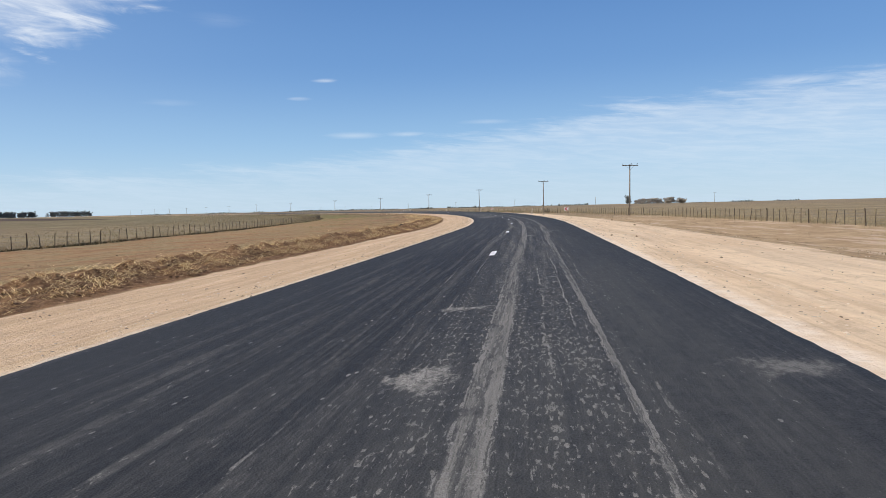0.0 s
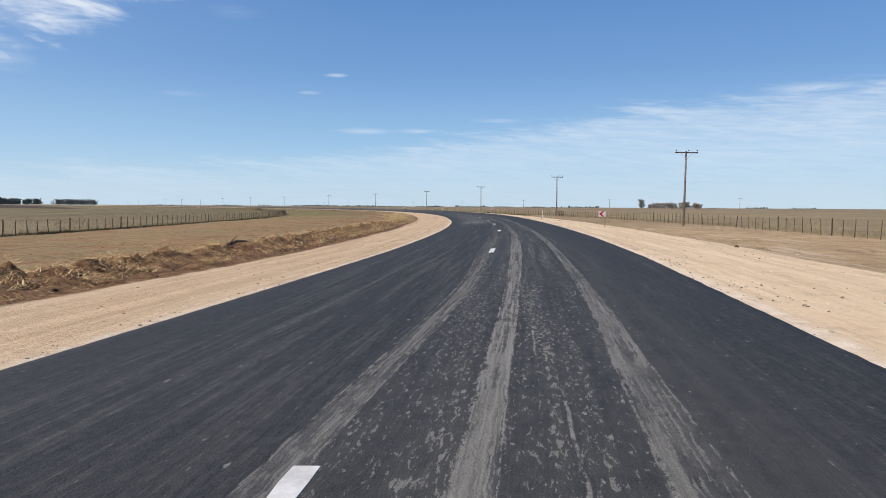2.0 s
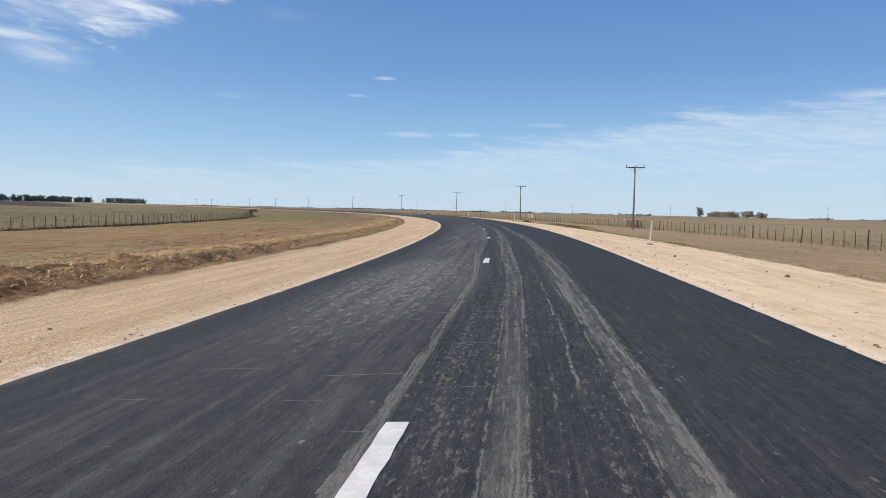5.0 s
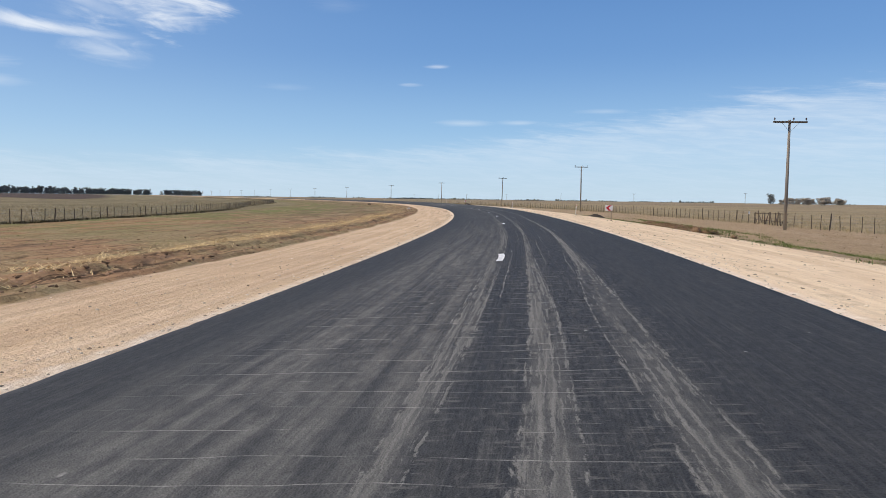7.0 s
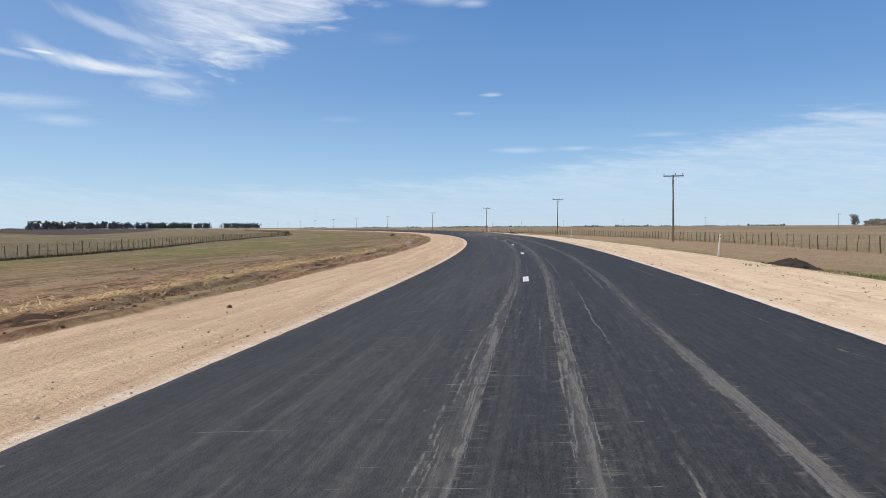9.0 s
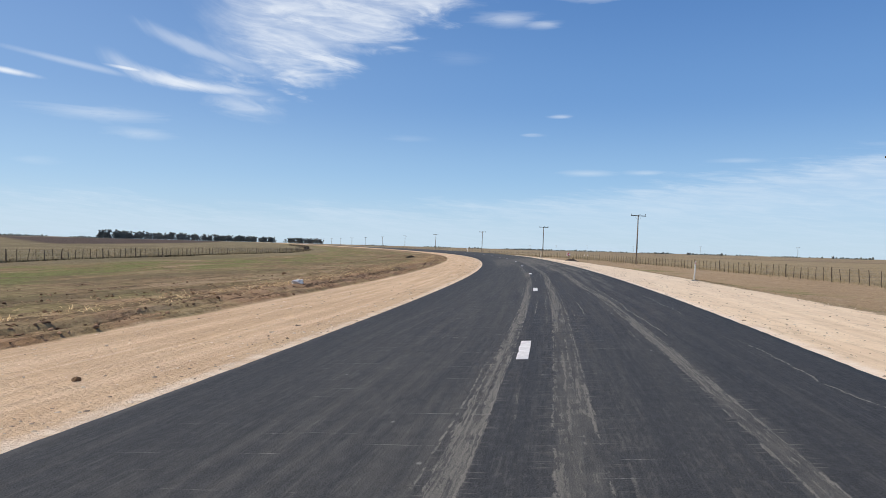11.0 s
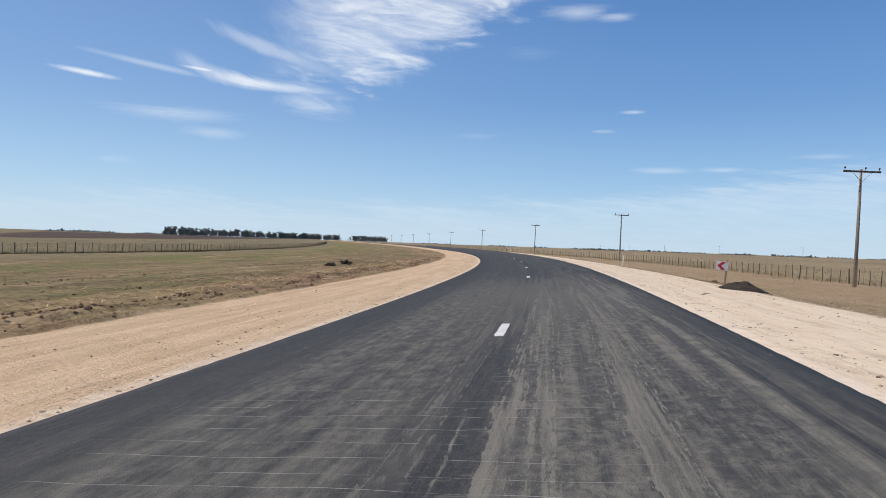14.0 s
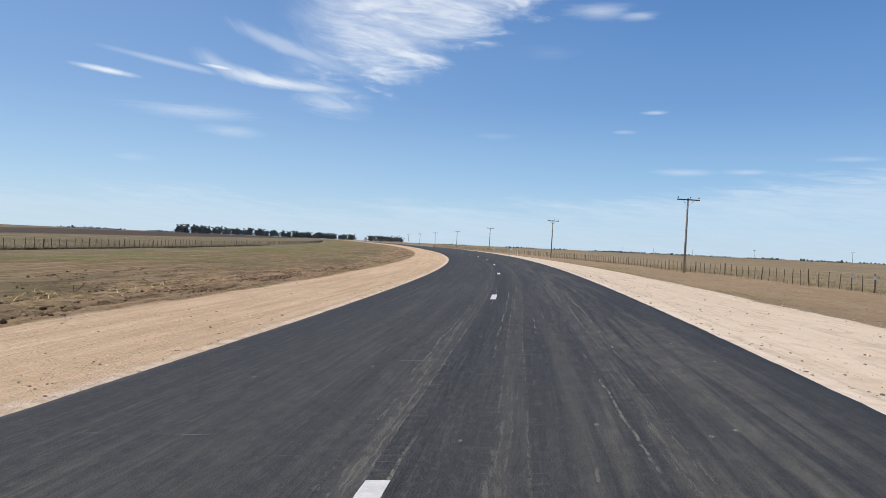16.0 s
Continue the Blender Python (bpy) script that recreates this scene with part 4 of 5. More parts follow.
def left_relief(s, e):
    """The left verge with its heaped-up edge and the ruts behind it."""
    d = -np.asarray(e, float) + narrowing(s)
    w = windrow(s)
    heap = np.interp(s, [-60, 80, 105, 150], [0.30, 0.30, 0.12, 0.05]) * np.exp(-((d - 10.2) / 1.25) ** 2)
    shift = 0.25 * np.sin(s * 0.11) + 0.10 * np.sin(s * 0.37 + 1.0) + 0.05 * np.sin(s * 1.9)
    lipped = np.interp(s, [60, 110, 260, 300], [0.0, 1.0, 1.0, 0.5])
    first = 0.085 * np.clip((d - 8.15 - 0.25 * shift) / 0.06, 0, 1) * np.exp(-np.clip(d - 8.4, 0, 9) / 0.8)
    second = np.interp(s, [60, 180, 215, 300], [0.12, 0.13, 0.13, 0.14]) * np.clip((d - 9.0 - shift) / 0.16, 0, 1) * np.exp(-np.clip(d - 9.6 - shift, 0, 9) / 0.8)
    return verge_z(s, e) + heap + lipped * (first + second) * (d > 7.8)


def windrow_lump(s, e):
    """Uneven lumps of the straw windrow."""
    d = -np.asarray(e, float) + narrowing(s)
    near = np.exp(-((d - 10.2) / 1.3) ** 2) * np.interp(s, [-60, 90, 125, 300], [1.0, 1.0, 0.25, 0.25])
    return 0.30 * near * rough_noise(np.asarray(s) * 1.0, d * 1.4, 1.15, 21.0)


def build_verge(side):
    s = np.r_[np.arange(-20, 345, 0.33), np.arange(345, 900, 4.0), np.arange(900, 1900, 20.0)]
    e = np.r_[3.2, 3.36, np.arange(3.5, 8.0, 0.45), np.arange(8.0, 14.2, 0.28)] if side > 0 else -np.r_[3.2, 3.36, np.arange(3.5, 7.6, 0.45), np.arange(7.6, 11.5, 0.11), np.arange(11.5, 17.2, 0.25)]
    S, E = np.meshgrid(s, e, indexing="ij")
    S, E = S.ravel(), E.ravel()
    lay = E
    if side < 0:
        E = E + (left_edge(S) + 3.36) * np.clip((8 + E) / 4.6, 0, 1)
    else:
        E = E + (right_edge(S) - 3.36) * np.clip((8 - E) / 4.6, 0, 1)
    z = verge_z(S, E)
    rough = rough_noise(E * 2.2, S * 0.35, 0.55, 3.0 + side)
    fine = rough_noise(E, S * 0.6, 2.0, 8.0 + side)
    if side > 0:
        amount = 0.018 + 0.05 * np.clip((E - 8.5) / 2, 0, 1)
    else:
        z = left_relief(S, E) + windrow_lump(S, E)
        amount = 0.018 + np.interp(S, [-20, 90, 130, 195, 225], [0.13, 0.13, 0.055, 0.06, 0.085]) * np.clip((-E + narrowing(S) - 8.0) / 0.5, 0, 1) * np.clip((17 + E) / 4, 0.2, 1)
    z = z + amount * (0.65 * rough + 0.55 * fine)
    z = np.where(np.abs(lay) < 4.4, verge_z(S, E) + (z - verge_z(S, E)) * np.clip(np.abs(lay) - 3.4, 0, 1), z)
    x, y, _ = at(S, E)
    faces = grid_faces(len(s), len(e))
    if side < 0:
        faces = [f[::-1] for f in faces]
    ob = mesh_object("verge_right" if side > 0 else "verge_left", np.stack([x, y, z], 1), faces, GROUND, np.stack([lay - (narrowing(S) * np.clip((-E - 4.5) / 2.0, 0, 1) if side < 0 else 0.0), S], 1), True)
    tagged(ob, "pale sandy shoulder of crushed stone running into bare soil", "road verge", kind="structure")


def glide(s, values):
    """The values at TRACK_S, eased between them."""
    u = np.clip((s - TRACK_S[0]) / 10.0, 0, len(values) - 1.001)
    k = u.astype(int)
    f = u - k
    v = np.asarray(values)
    return v[k] + (v[k + 1] - v[k]) * f * f * (3 - 2 * f)


def build_road():
    s = np.r_[np.arange(-20, 345, 0.25), np.arange(345, 900, 4.0), np.arange(900, 1900, 20.0)]
    e = np.array([-3.42, -3.36, -3.2, -2.0, -1.0, 0.0, 1.0, 2.0, 3.2, 3.36, 3.42])
    S, E = np.meshgrid(s, e, indexing="ij")
    S, E = S.ravel(), E.ravel()
    ragged = 0.02 * rough_noise(S, np.sign(E) * 7, 3.6)
    E2 = np.where(np.abs(E) > 3.1, E + np.sign(E) * ragged, E)
    E2 = np.where(E < -2.5, E2 + left_edge(S) + 3.36, E2)
    E2 = np.where(E > 2.5, E2 + right_edge(S) - 3.36, E2)
    z = road_z(S, E2)
    z = np.where(np.abs(E) > 3.4, z - 0.09, z)
    z = np.where((np.abs(E) > 3.3) & (np.abs(E) < 3.4), z - 0.012, z)
    x, y, _ = at(S, E2)
    ob = mesh_object("road", np.stack([x, y, z], 1), grid_faces(len(s), len(e)), ASPHALT, np.stack([E2, S], 1), True)
    for name, (aside, half, much) in TRACKS.items():
        layer = ob.data.attributes.new(name, "FLOAT_VECTOR", "POINT")
        layer.data.foreach_set("vector", np.stack([glide(S, k) for k in (aside, half, much)], 1).astype(np.float32).ravel())
    tagged(ob, "new dark asphalt road with dry mud dragged along it", "road", kind="structure")


build_dome()
build_ground()
build_verge(1)
build_verge(-1)
build_road()

# ---------------------------------------------------------------- dashes of the centre line
# place along the road, aside from its centre, half length
DASHES = [(19.7, -0.12, 0.85), (36.0, -0.08, 0.8), (54.2, 0.06, 0.95), (71.5, 0.1, 0.85), (86, 0, 0.85), (101.2, -0.05, 0.85), (117.6, -0.17, 0.85),
          (134.3, -0.2, 1.0), (157.4, -0.12, 0.8), (174, -0.05, 0.8), (190.8, 0.05, 0.85), (207, 0, 0.85), (221.2, 0.0, 0.85), (236.5, -0.08, 0.85),
          (254.5, -0.16, 0.85), (271.8, -0.05, 0.85), (292, 0.03, 0.8), (306.45, 0.02, 0.85), (322, 0.08, 0.85), (338, 0.1, 0.85), (354, 0.1, 0.85),
          (371, 0.1, 0.85), (388, 0, 0.85), (405, 0, 0.85), (422, 0, 0.85)]
for n, (s0, e0, half) in enumerate(DASHES):
    rng = random.Random(n)
    wide, steps = 0.070, 8
    bend = {7: 0.03, 10: -0.02, 17: 0.02}.get(n, 0.0)
    v, f = [], []
    for k in range(steps + 1):
        u = k / steps
        sk = s0 + (2 * u - 1) * half
        mid = e0 + bend * math.sin(u * 3.2) + rng.uniform(-0.004, 0.004)
        for side in (-1, 1):
            ek = mid + side * (wide + rng.uniform(-0.005, 0.005))
            x, y, _ = at(sk, ek)
            for lift in (0.005, -0.004):
                v.append((float(x), float(y), float(road_z(sk, ek)) + lift))
    for k in range(steps):
        a = 4 * k
        f += [(a, a + 2, a + 6, a + 4), (a, a + 4, a + 5, a + 1), (a + 2, a + 3, a + 7, a + 6)]
    f += [(0, 1, 3, 2), (4 * steps, 4 * steps + 2, 4 * steps + 3, 4 * steps + 1)]
    ob = mesh_object("lane_dash", v, f, PAINT)
    tagged(ob, "short white painted dash on the dark asphalt", "road marking", "dashes of the centre line")

# ---------------------------------------------------------------- power poles
def build_pole(height, name, label, group):
    ob = thing(name, Matrix.Identity(4), label, "utility pole", group)
    bm = bmesh.new()
    add_cone(bm, 0.130, 0.082, height + 0.5, 14, pose(0, 0, -0.5))
    part("pole", bm, POLE_WOOD, ob, smooth=True)
    bm = bmesh.new()
    add_box(bm, 2.35, 0.10, 0.12, pose(0, -0.13, height - 0.16), 0.01)
    part("crossarm", bm, ARM_WOOD, ob)
    for side in (-1, 1):
        bm = bmesh.new()
        a, b = Vector((side * 0.62, -0.16, height - 0.2)), Vector((0.0, -0.14, height - 0.85))
        add_box(bm, 0.035, 0.012, (a - b).length, Matrix.Translation((a + b) / 2) @ (a - b).to_track_quat("Z", "Y").to_matrix().to_4x4())
        part("brace", bm, GALV, ob)
    for x in (-1.08, 0.22, 1.08):
        bm = bmesh.new()
        add_cone(bm, 0.014, 0.014, 0.12, 6, pose(x, -0.13, height - 0.10))
        add_cone(bm, 0.035, 0.065, 0.05, 10, pose(x, -0.13, height + 0.0))
        add_cone(bm, 0.060, 0.035, 0.09, 10, pose(x, -0.13, height + 0.05))
        part("insulator", bm, PORCELAIN, ob)
    return ob


POLE_S = [109, 170, 240, 310, 378, 449, 533, 612, 688, 763, 838, 914, 990, 1066, 1142]
POLE_E = [20.7, 20.2, 20.6, 21.55, 20.8, 20.4] + [20.7] * 9
first = None
for n, (s0, e0) in enumerate(zip(POLE_S, POLE_E)):
    x, y, h = at(s0, e0)
    m = pose(float(x), float(y), FLAT, random.uniform(-0.6, 0.6), random.uniform(-1.2, 1.2), math.degrees(h) + random.uniform(-4, 4))
    if first is None:
        first = build_pole(7.75, "utility_pole", "weathered wooden power pole with one crossarm and three insulators", "power poles along the road")
        first.matrix_basis = m
    else:
        copy_thing(first, m)

FAR_POLES = [(232, 360), (176, 465), (122, 573), (69, 685), (15, 790), (-42, 897), (-98, 1003), (-150, 1110), (-205, 1216)]
for x, y in FAR_POLES:
    copy_thing(first, pose(x, y, FLAT, 0.5, -0.5, 27)).update_tag()


# ---------------------------------------------------------------- fences
def bent_post(radius, height, seed, seg=6):
    rng = random.Random(seed)
    bm = bmesh.new()
    rings = []
    ox = oy = 0.0
    for k, zf in enumerate((-0.3, 0.0, 0.4, 0.75, 1.0)):
        if k > 1:
            ox += rng.uniform(-0.035, 0.035) * (radius / 0.06)
            oy += rng.uniform(-0.035, 0.035) * (radius / 0.06)
        r = radius * rng.uniform(0.85, 1.12) * (1.0 - 0.12 * zf)
        rings.append([bm.verts.new((ox + r * math.cos(a), oy + r * math.sin(a), zf * height)) for a in [2 * math.pi * j / seg for j in range(seg)]])
    for a, b in zip(rings, rings[1:]):
        for j in range(seg):
            bm.faces.new((a[j], a[(j + 1) % seg], b[(j + 1) % seg], b[j]))
    bm.faces.new(rings[-1])
    me = bpy.data.meshes.new("post")
    bm.to_mesh(me)
    bm.free()
    me.materials.append(POST_WOOD)
    return me


THICK = [bent_post(0.052, 1.18, 20 + k) for k in range(4)]
SLIM = [bent_post(0.030, 1.12, 40 + k, 5) for k in range(6)]


def fence_e(side, s):
    if side > 0:
        return 23.8 + 0 * np.asarray(s, float)
    return np.interp(s, [30, 66, 113, 163, 200, 224, 255, 284, 315, 345, 480], [-30.4, -30.8, -32.2, -32.7, -33.6, -35.6, -39.0, -41.6, -41.5, -39.6, -39.6])


FENCE_SPOTS = {}


def build_fence(side):
    ob = thing("fence", Matrix.Identity(4), "old wire fence of uneven grey wooden posts and thin droppers", "fence")
    base_z, tall = (FLAT, 1.0) if side > 0 else (FLAT - 0.2, 0.87)
    spots = []
    s0 = 34.0
    k = 0
    while s0 < 720:
        x, y, h = at(s0, fence_e(side, s0))
        spots.append((float(x), float(y), s0, k % 6 == 0))
        s0 += 1.42 + random.uniform(-0.12, 0.12)
        k += 1
    FENCE_SPOTS[side] = spots
    joined_v, joined_f = [], []
    for x, y, s0, thick in spots:
        me = random.choice(THICK if thick else SLIM)
        m = pose(x, y, base_z, random.gauss(0, 2.6), random.gauss(0, 2.6), random.uniform(0, 360)) @ Matrix.Diagonal((1, 1, tall * random.uniform(0.93, 1.07), 1))
        if s0 < 440:
            shared_part("post", me, ob, m)
        else:
            base = len(joined_v)
            joined_v += [m @ v.co for v in me.vertices]
            joined_f += [[base + i for i in p.vertices] for p in me.polygons]
    rest = mesh_object("far_posts", joined_v, joined_f, POST_WOOD)
    rest.parent = ob
    tagged(rest, kind="stuff")
    s = np.arange(34, 720, 4.26)
    x, y, h = at(s, fence_e(side, s))
    for z in (0.22, 0.42, 0.62, 0.82, 1.02):
        bm = bmesh.new()
        prev = None
        for a, b in zip(x, y):
            ring = [bm.verts.new((a, b, base_z + z * tall + dz)) for dz in (-0.004, 0.004)] + [bm.verts.new((a + 0.006, b, base_z + z * tall))]
            if prev:
                for j in range(3):
                    bm.faces.new((prev[j], prev[(j + 1) % 3], ring[(j + 1) % 3], ring[j]))
            prev = ring
        part("wire", bm, WIRE, ob, "thin galvanised wire")
    return ob


build_fence(1)
build_fence(-1)


# ---------------------------------------------------------------- signs, marker posts, heaps
def build_sign():
    ob = thing("curve_sign", Matrix.Identity(4), "white board with a red chevron on a wooden post", "road sign", "curve signs on the shoulder")
    bm = bmesh.new()
    add_box(bm, 0.072, 0.072, 1.40, pose(0.20, 0.0, 0.33), 0.008)
    part("post", bm, SIGN_WOOD, ob)
    bm = bmesh.new()
    add_box(bm, 0.46, 0.012, 0.36, pose(0, -0.050, 0.82), 0.003)
    board = part("board", bm, SIGN_WHITE, ob)
    bm = bmesh.new()
    # a chevron that points to the left
    out = [(-0.19, 0.0), (0.00, 0.170), (0.155, 0.170), (-0.035, 0.0), (0.155, -0.170), (0.00, -0.170)]
    front = [bm.verts.new((x, -0.062, 0.82 + z)) for x, z in out]
    back = [bm.verts.new((x, -0.055, 0.82 + z)) for x, z in out]
    for quad in ((0, 1, 2, 3), (0, 3, 4, 5)):
        bm.faces.new([front[i] for i in quad])
    for i in range(6):
        j = (i + 1) % 6
        bm.faces.new((front[i], back[i], back[j], front[j]))
    part("chevron", bm, SIGN_RED, board, "red chevron pointing to the left")
    for z in (0.70, 0.94):
        bm = bmesh.new()
        add_cone(bm, 0.012, 0.010, 0.008, 8, pose(0.20, -0.056, z, 90))
        part("bolt", bm, GALV, ob)
    return ob


SIGNS = [(81, 6.9, 0.0), (164, 6.65, 2.0), (291, 7.77, 6.0)]
sign = None
for s0, e0, lean in SIGNS:
    x, y, h = at(s0, e0)
    z = float(verge_z(np.array(s0), np.array(e0)))
    m = pose(float(x), float(y), z, 0, lean, math.degrees(h) - 2)
    if sign is None:
        sign = build_sign()
        sign.matrix_basis = m
    else:
        copy_thing(sign, m)
x, y, h = at(401, 5.2)
copy_thing(sign, pose(float(x), float(y), 0.1, 0, 2, math.degrees(h) + 178))


def build_marker():
    ob = thing("marker_post", Matrix.Identity(4), "weathered white wooden marker post on the sandy shoulder", "marker post", "marker posts on the shoulder")
    bm = bmesh.new()
    add_box(bm, 0.060, 0.060, 1.20, pose(0, 0, 0.36), 0.01)
    part("post", bm, POST_WHITE, ob)
    bm = bmesh.new()
    add_box(bm, 0.26, 0.16, 0.09, pose(0.03, 0, 0.0, 0, 0, 6), 0.012)
    part("footing", bm, GALV_GREY, ob, "flat grey concrete footing")
    bm = bmesh.new()
    add_cone(bm, 0.030, 0.027, 0.012, 12, pose(0.012, -0.030, 0.87, 90))
    part("reflector", bm, SIGN_RED, ob, "small round red reflector")
    return ob


MARKERS = [(112.8, 6.45, 4), (233.4, 7.7, 3), (188, 8.3, 4), (316.5, 7.6, 5), (416, 8.2, 0)]
marker = None
for s0, e0, lean in MARKERS:
    x, y, h = at(s0, e0)
    z = float(verge_z(np.array(s0), np.array(e0)))
    m = pose(float(x), float(y), z, 0, lean, math.degrees(h))
    if marker is None:
        marker = build_marker()
        marker.matrix_basis = m
    else:
        copy_thing(marker, m)


def build_heap(s0, e0, long, wide, tall, seed):
    n = 26
    u = np.linspace(-1, 1, n)
    U, V = np.meshgrid(u, u, indexing="ij")
    U, V = U.ravel(), V.ravel()
    r = np.sqrt(U * U + V * V)
    rough = rough_noise(U * 3, V * 3, 1.0, seed)
    z = tall * np.maximum(1 - (r * (1 + 0.25 * rough)) ** 1.5, -0.08) + 0.09 * rough * (r < 0.9)
    x, y, h = at(s0 + U * long, e0 + V * wide)
    ground = verge_z(s0 + U * long, e0 + V * wide)
    ob = mesh_object("millings_heap", np.stack([x, y, ground + z], 1), grid_faces(n, n), HEAP, smooth=False)
    tagged(ob, "low dark heap of asphalt millings on the shoulder", "heap", "heaps of asphalt millings")


build_heap(182.2, 9.2, 1.25, 0.75, 0.30, 1.0)
build_heap(288.3, 7.95, 1.2, 0.9, 0.30, 2.0)


# ---------------------------------------------------------------- loose stuff: straw, grass, clods, stones
def blades(name, roots, lengths, widths, spread, material, label, category, seed, flat=False):
    """Thin bent blades from the roots, joined into one mesh."""
    rng = np.random.default_rng(seed)
    n = len(roots)
    turn = rng.uniform(0, 2 * np.pi, n)
    lean = rng.uniform(0.05, spread, n) if not flat else rng.uniform(0.75, 1.0, n) * spread
    d = np.stack([np.cos(turn) * np.sin(lean), np.sin(turn) * np.sin(lean), np.cos(lean)], 1)
    side = np.stack([-np.sin(turn), np.cos(turn), np.zeros(n)], 1) * (widths / 2)[:, None]
    mid = roots + d * (lengths * 0.55)[:, None]
    droop = np.stack([np.cos(turn), np.sin(turn), -0.6 * np.ones(n)], 1) * (lengths * 0.12)[:, None]
    tip = roots + d * lengths[:, None] + droop
    v = np.stack([roots - side, roots + side, mid + side * 0.8, mid - side * 0.8, tip], 1).reshape(-1, 3)
    a = np.arange(n) * 5
    faces = np.stack([a, a + 1, a + 2, a + 3], 1).tolist() + np.stack([a + 3, a + 2, a + 4], 1).tolist()
    ob = mesh_object(name, v, faces, material)
    return tagged(ob, label, category, kind="stuff")


def scatter(rng, n, s_range, e_range, z_of, keep=None, follow=False):
    s, e = rng.uniform(*s_range, n), rng.uniform(*e_range, n)
    if keep is not None:
        ok = keep(s, e) > rng.uniform(0, 1, n)
        s, e = s[ok], e[ok]
    if follow:
        e = e + narrowing(s)
    x, y, _ = at(s, e)
    return np.stack([x, y, z_of(s, e)], 1), s, e


def field_z(s, e):
    return field_level(e) - 0.02


def left_z(s, e):
    return np.maximum(left_relief(s, e), FLAT - 0.02)


rng = np.random.default_rng(5)
roots, s, e = scatter(rng, 190000, (6, 122), (-13.5, -8.2), left_z, lambda s, e: np.interp(-e, [8.15, 8.5, 11.2, 13.5], [0.3, 1.0, 0.85, 0.05]) * np.interp(s, [8, 75, 105, 122], [0.95, 0.95, 0.4, 0.2]) * (0.06 + 0.94 * (rough_noise(s, e, 0.9, 2.0) > np.interp(s, [24, 55], [-0.06, 0.12]))), True)
roots[:, 2] += rng.uniform(0, 0.16, len(roots)) + windrow_lump(s, e)
blades("straw", roots, rng.uniform(0.07, 0.27, len(roots)), rng.uniform(0.008, 0.024, len(roots)), 1.5, STRAW, "loose yellow straw lying in a windrow beside the shoulder", "straw", 1, True)
roots, s, e = scatter(rng, 190000, (100, 330), (-14.5, -8.9), left_z, lambda s, e: np.exp(-((-e - 10.9) / 1.7) ** 2) * np.interp(s, [105, 185, 205, 330], [0.8, 0.8, 0.18, 0.08]) * (rough_noise(s, e, 0.8, 4.0) > 0.0), True)
roots[:, 2] += rng.uniform(0, 0.06, len(roots))
blades("straw", roots, rng.uniform(0.10, 0.35, len(roots)), rng.uniform(0.010, 0.026, len(roots)), 1.5, STRAW, "thin scattered straw over turned soil", "straw", 2, True)


def tufts(rng, n, s_range, e_of, z_of, per, size, keep=None):
    s = rng.uniform(*s_range, n)
    e = e_of(s, rng)
    if keep is not None:
        ok = keep(s, e) > rng.uniform(0, 1, n)
        s, e = s[ok], e[ok]
    s, e = np.repeat(s, per) + rng.normal(0, size, len(s) * per), np.repeat(e, per) + rng.normal(0, size, len(e) * per)
    x, y, _ = at(s, e)
    return np.stack([x, y, z_of(s, e)], 1)


r = tufts(rng, 5200, (30, 460), lambda s, g: fence_e(1, s) + g.normal(0.9, 1.0, len(s)), field_z, 7, 0.10)
blades("dry_grass", r, rng.uniform(0.15, 0.50, len(r)), rng.uniform(0.010, 0.022, len(r)), 0.7, DRY_GRASS, "tall dry grass along the wire fence", "grass", 3)
r = tufts(rng, 5200, (30, 460), lambda s, g: fence_e(-1, s) - g.normal(0.7, 0.9, len(s)), field_z, 7, 0.10)
blades("dry_grass", r, rng.uniform(0.15, 0.50, len(r)), rng.uniform(0.010, 0.022, len(r)), 0.7, DRY_GRASS, "dry grass standing under the wire fence", "grass", 4)
r = tufts(rng, 9000, (40, 420), lambda s, g: 26 + g.exponential(28, len(s)), field_z, 5, 0.16)
blades("dry_grass", r, rng.uniform(0.12, 0.42, len(r)), rng.uniform(0.015, 0.035, len(r)), 0.8, DRY_GRASS, "dry pasture grass", "grass", 5)
r = tufts(rng, 9000, (40, 420), lambda s, g: fence_e(-1, s) - 1.2 - g.exponential(26, len(s)), field_z, 5, 0.16, lambda s, e: 1.0 * (e > -72))
blades("dry_grass", r, rng.uniform(0.12, 0.40, len(r)), rng.uniform(0.015, 0.035, len(r)), 0.8, DRY_GRASS, "dry pasture grass", "grass", 6)
r = tufts(rng, 8000, (60, 420), lambda s, g: g.uniform(-31, -12, len(s)), field_z, 5, 0.10, lambda s, e: 0.9 * (rough_noise(s, e, 0.08, 6.0) > 0.05))
blades("short_grass", r, rng.uniform(0.04, 0.13, len(r)), rng.uniform(0.008, 0.018, len(r)), 0.9, GREEN_GRASS, "short patchy green grass", "grass", 7)
r = tufts(rng, 5000, (40, 420), lambda s, g: g.uniform(11.5, 23.5, len(s)), field_z, 5, 0.10, lambda s, e: 0.9 * (rough_noise(s, e, 0.10, 9.0) > 0.0))
blades("short_grass", r, rng.uniform(0.05, 0.16, len(r)), rng.uniform(0.008, 0.018, len(r)), 0.9, DRY_GRASS, "short dry grass on bare soil", "grass", 8)


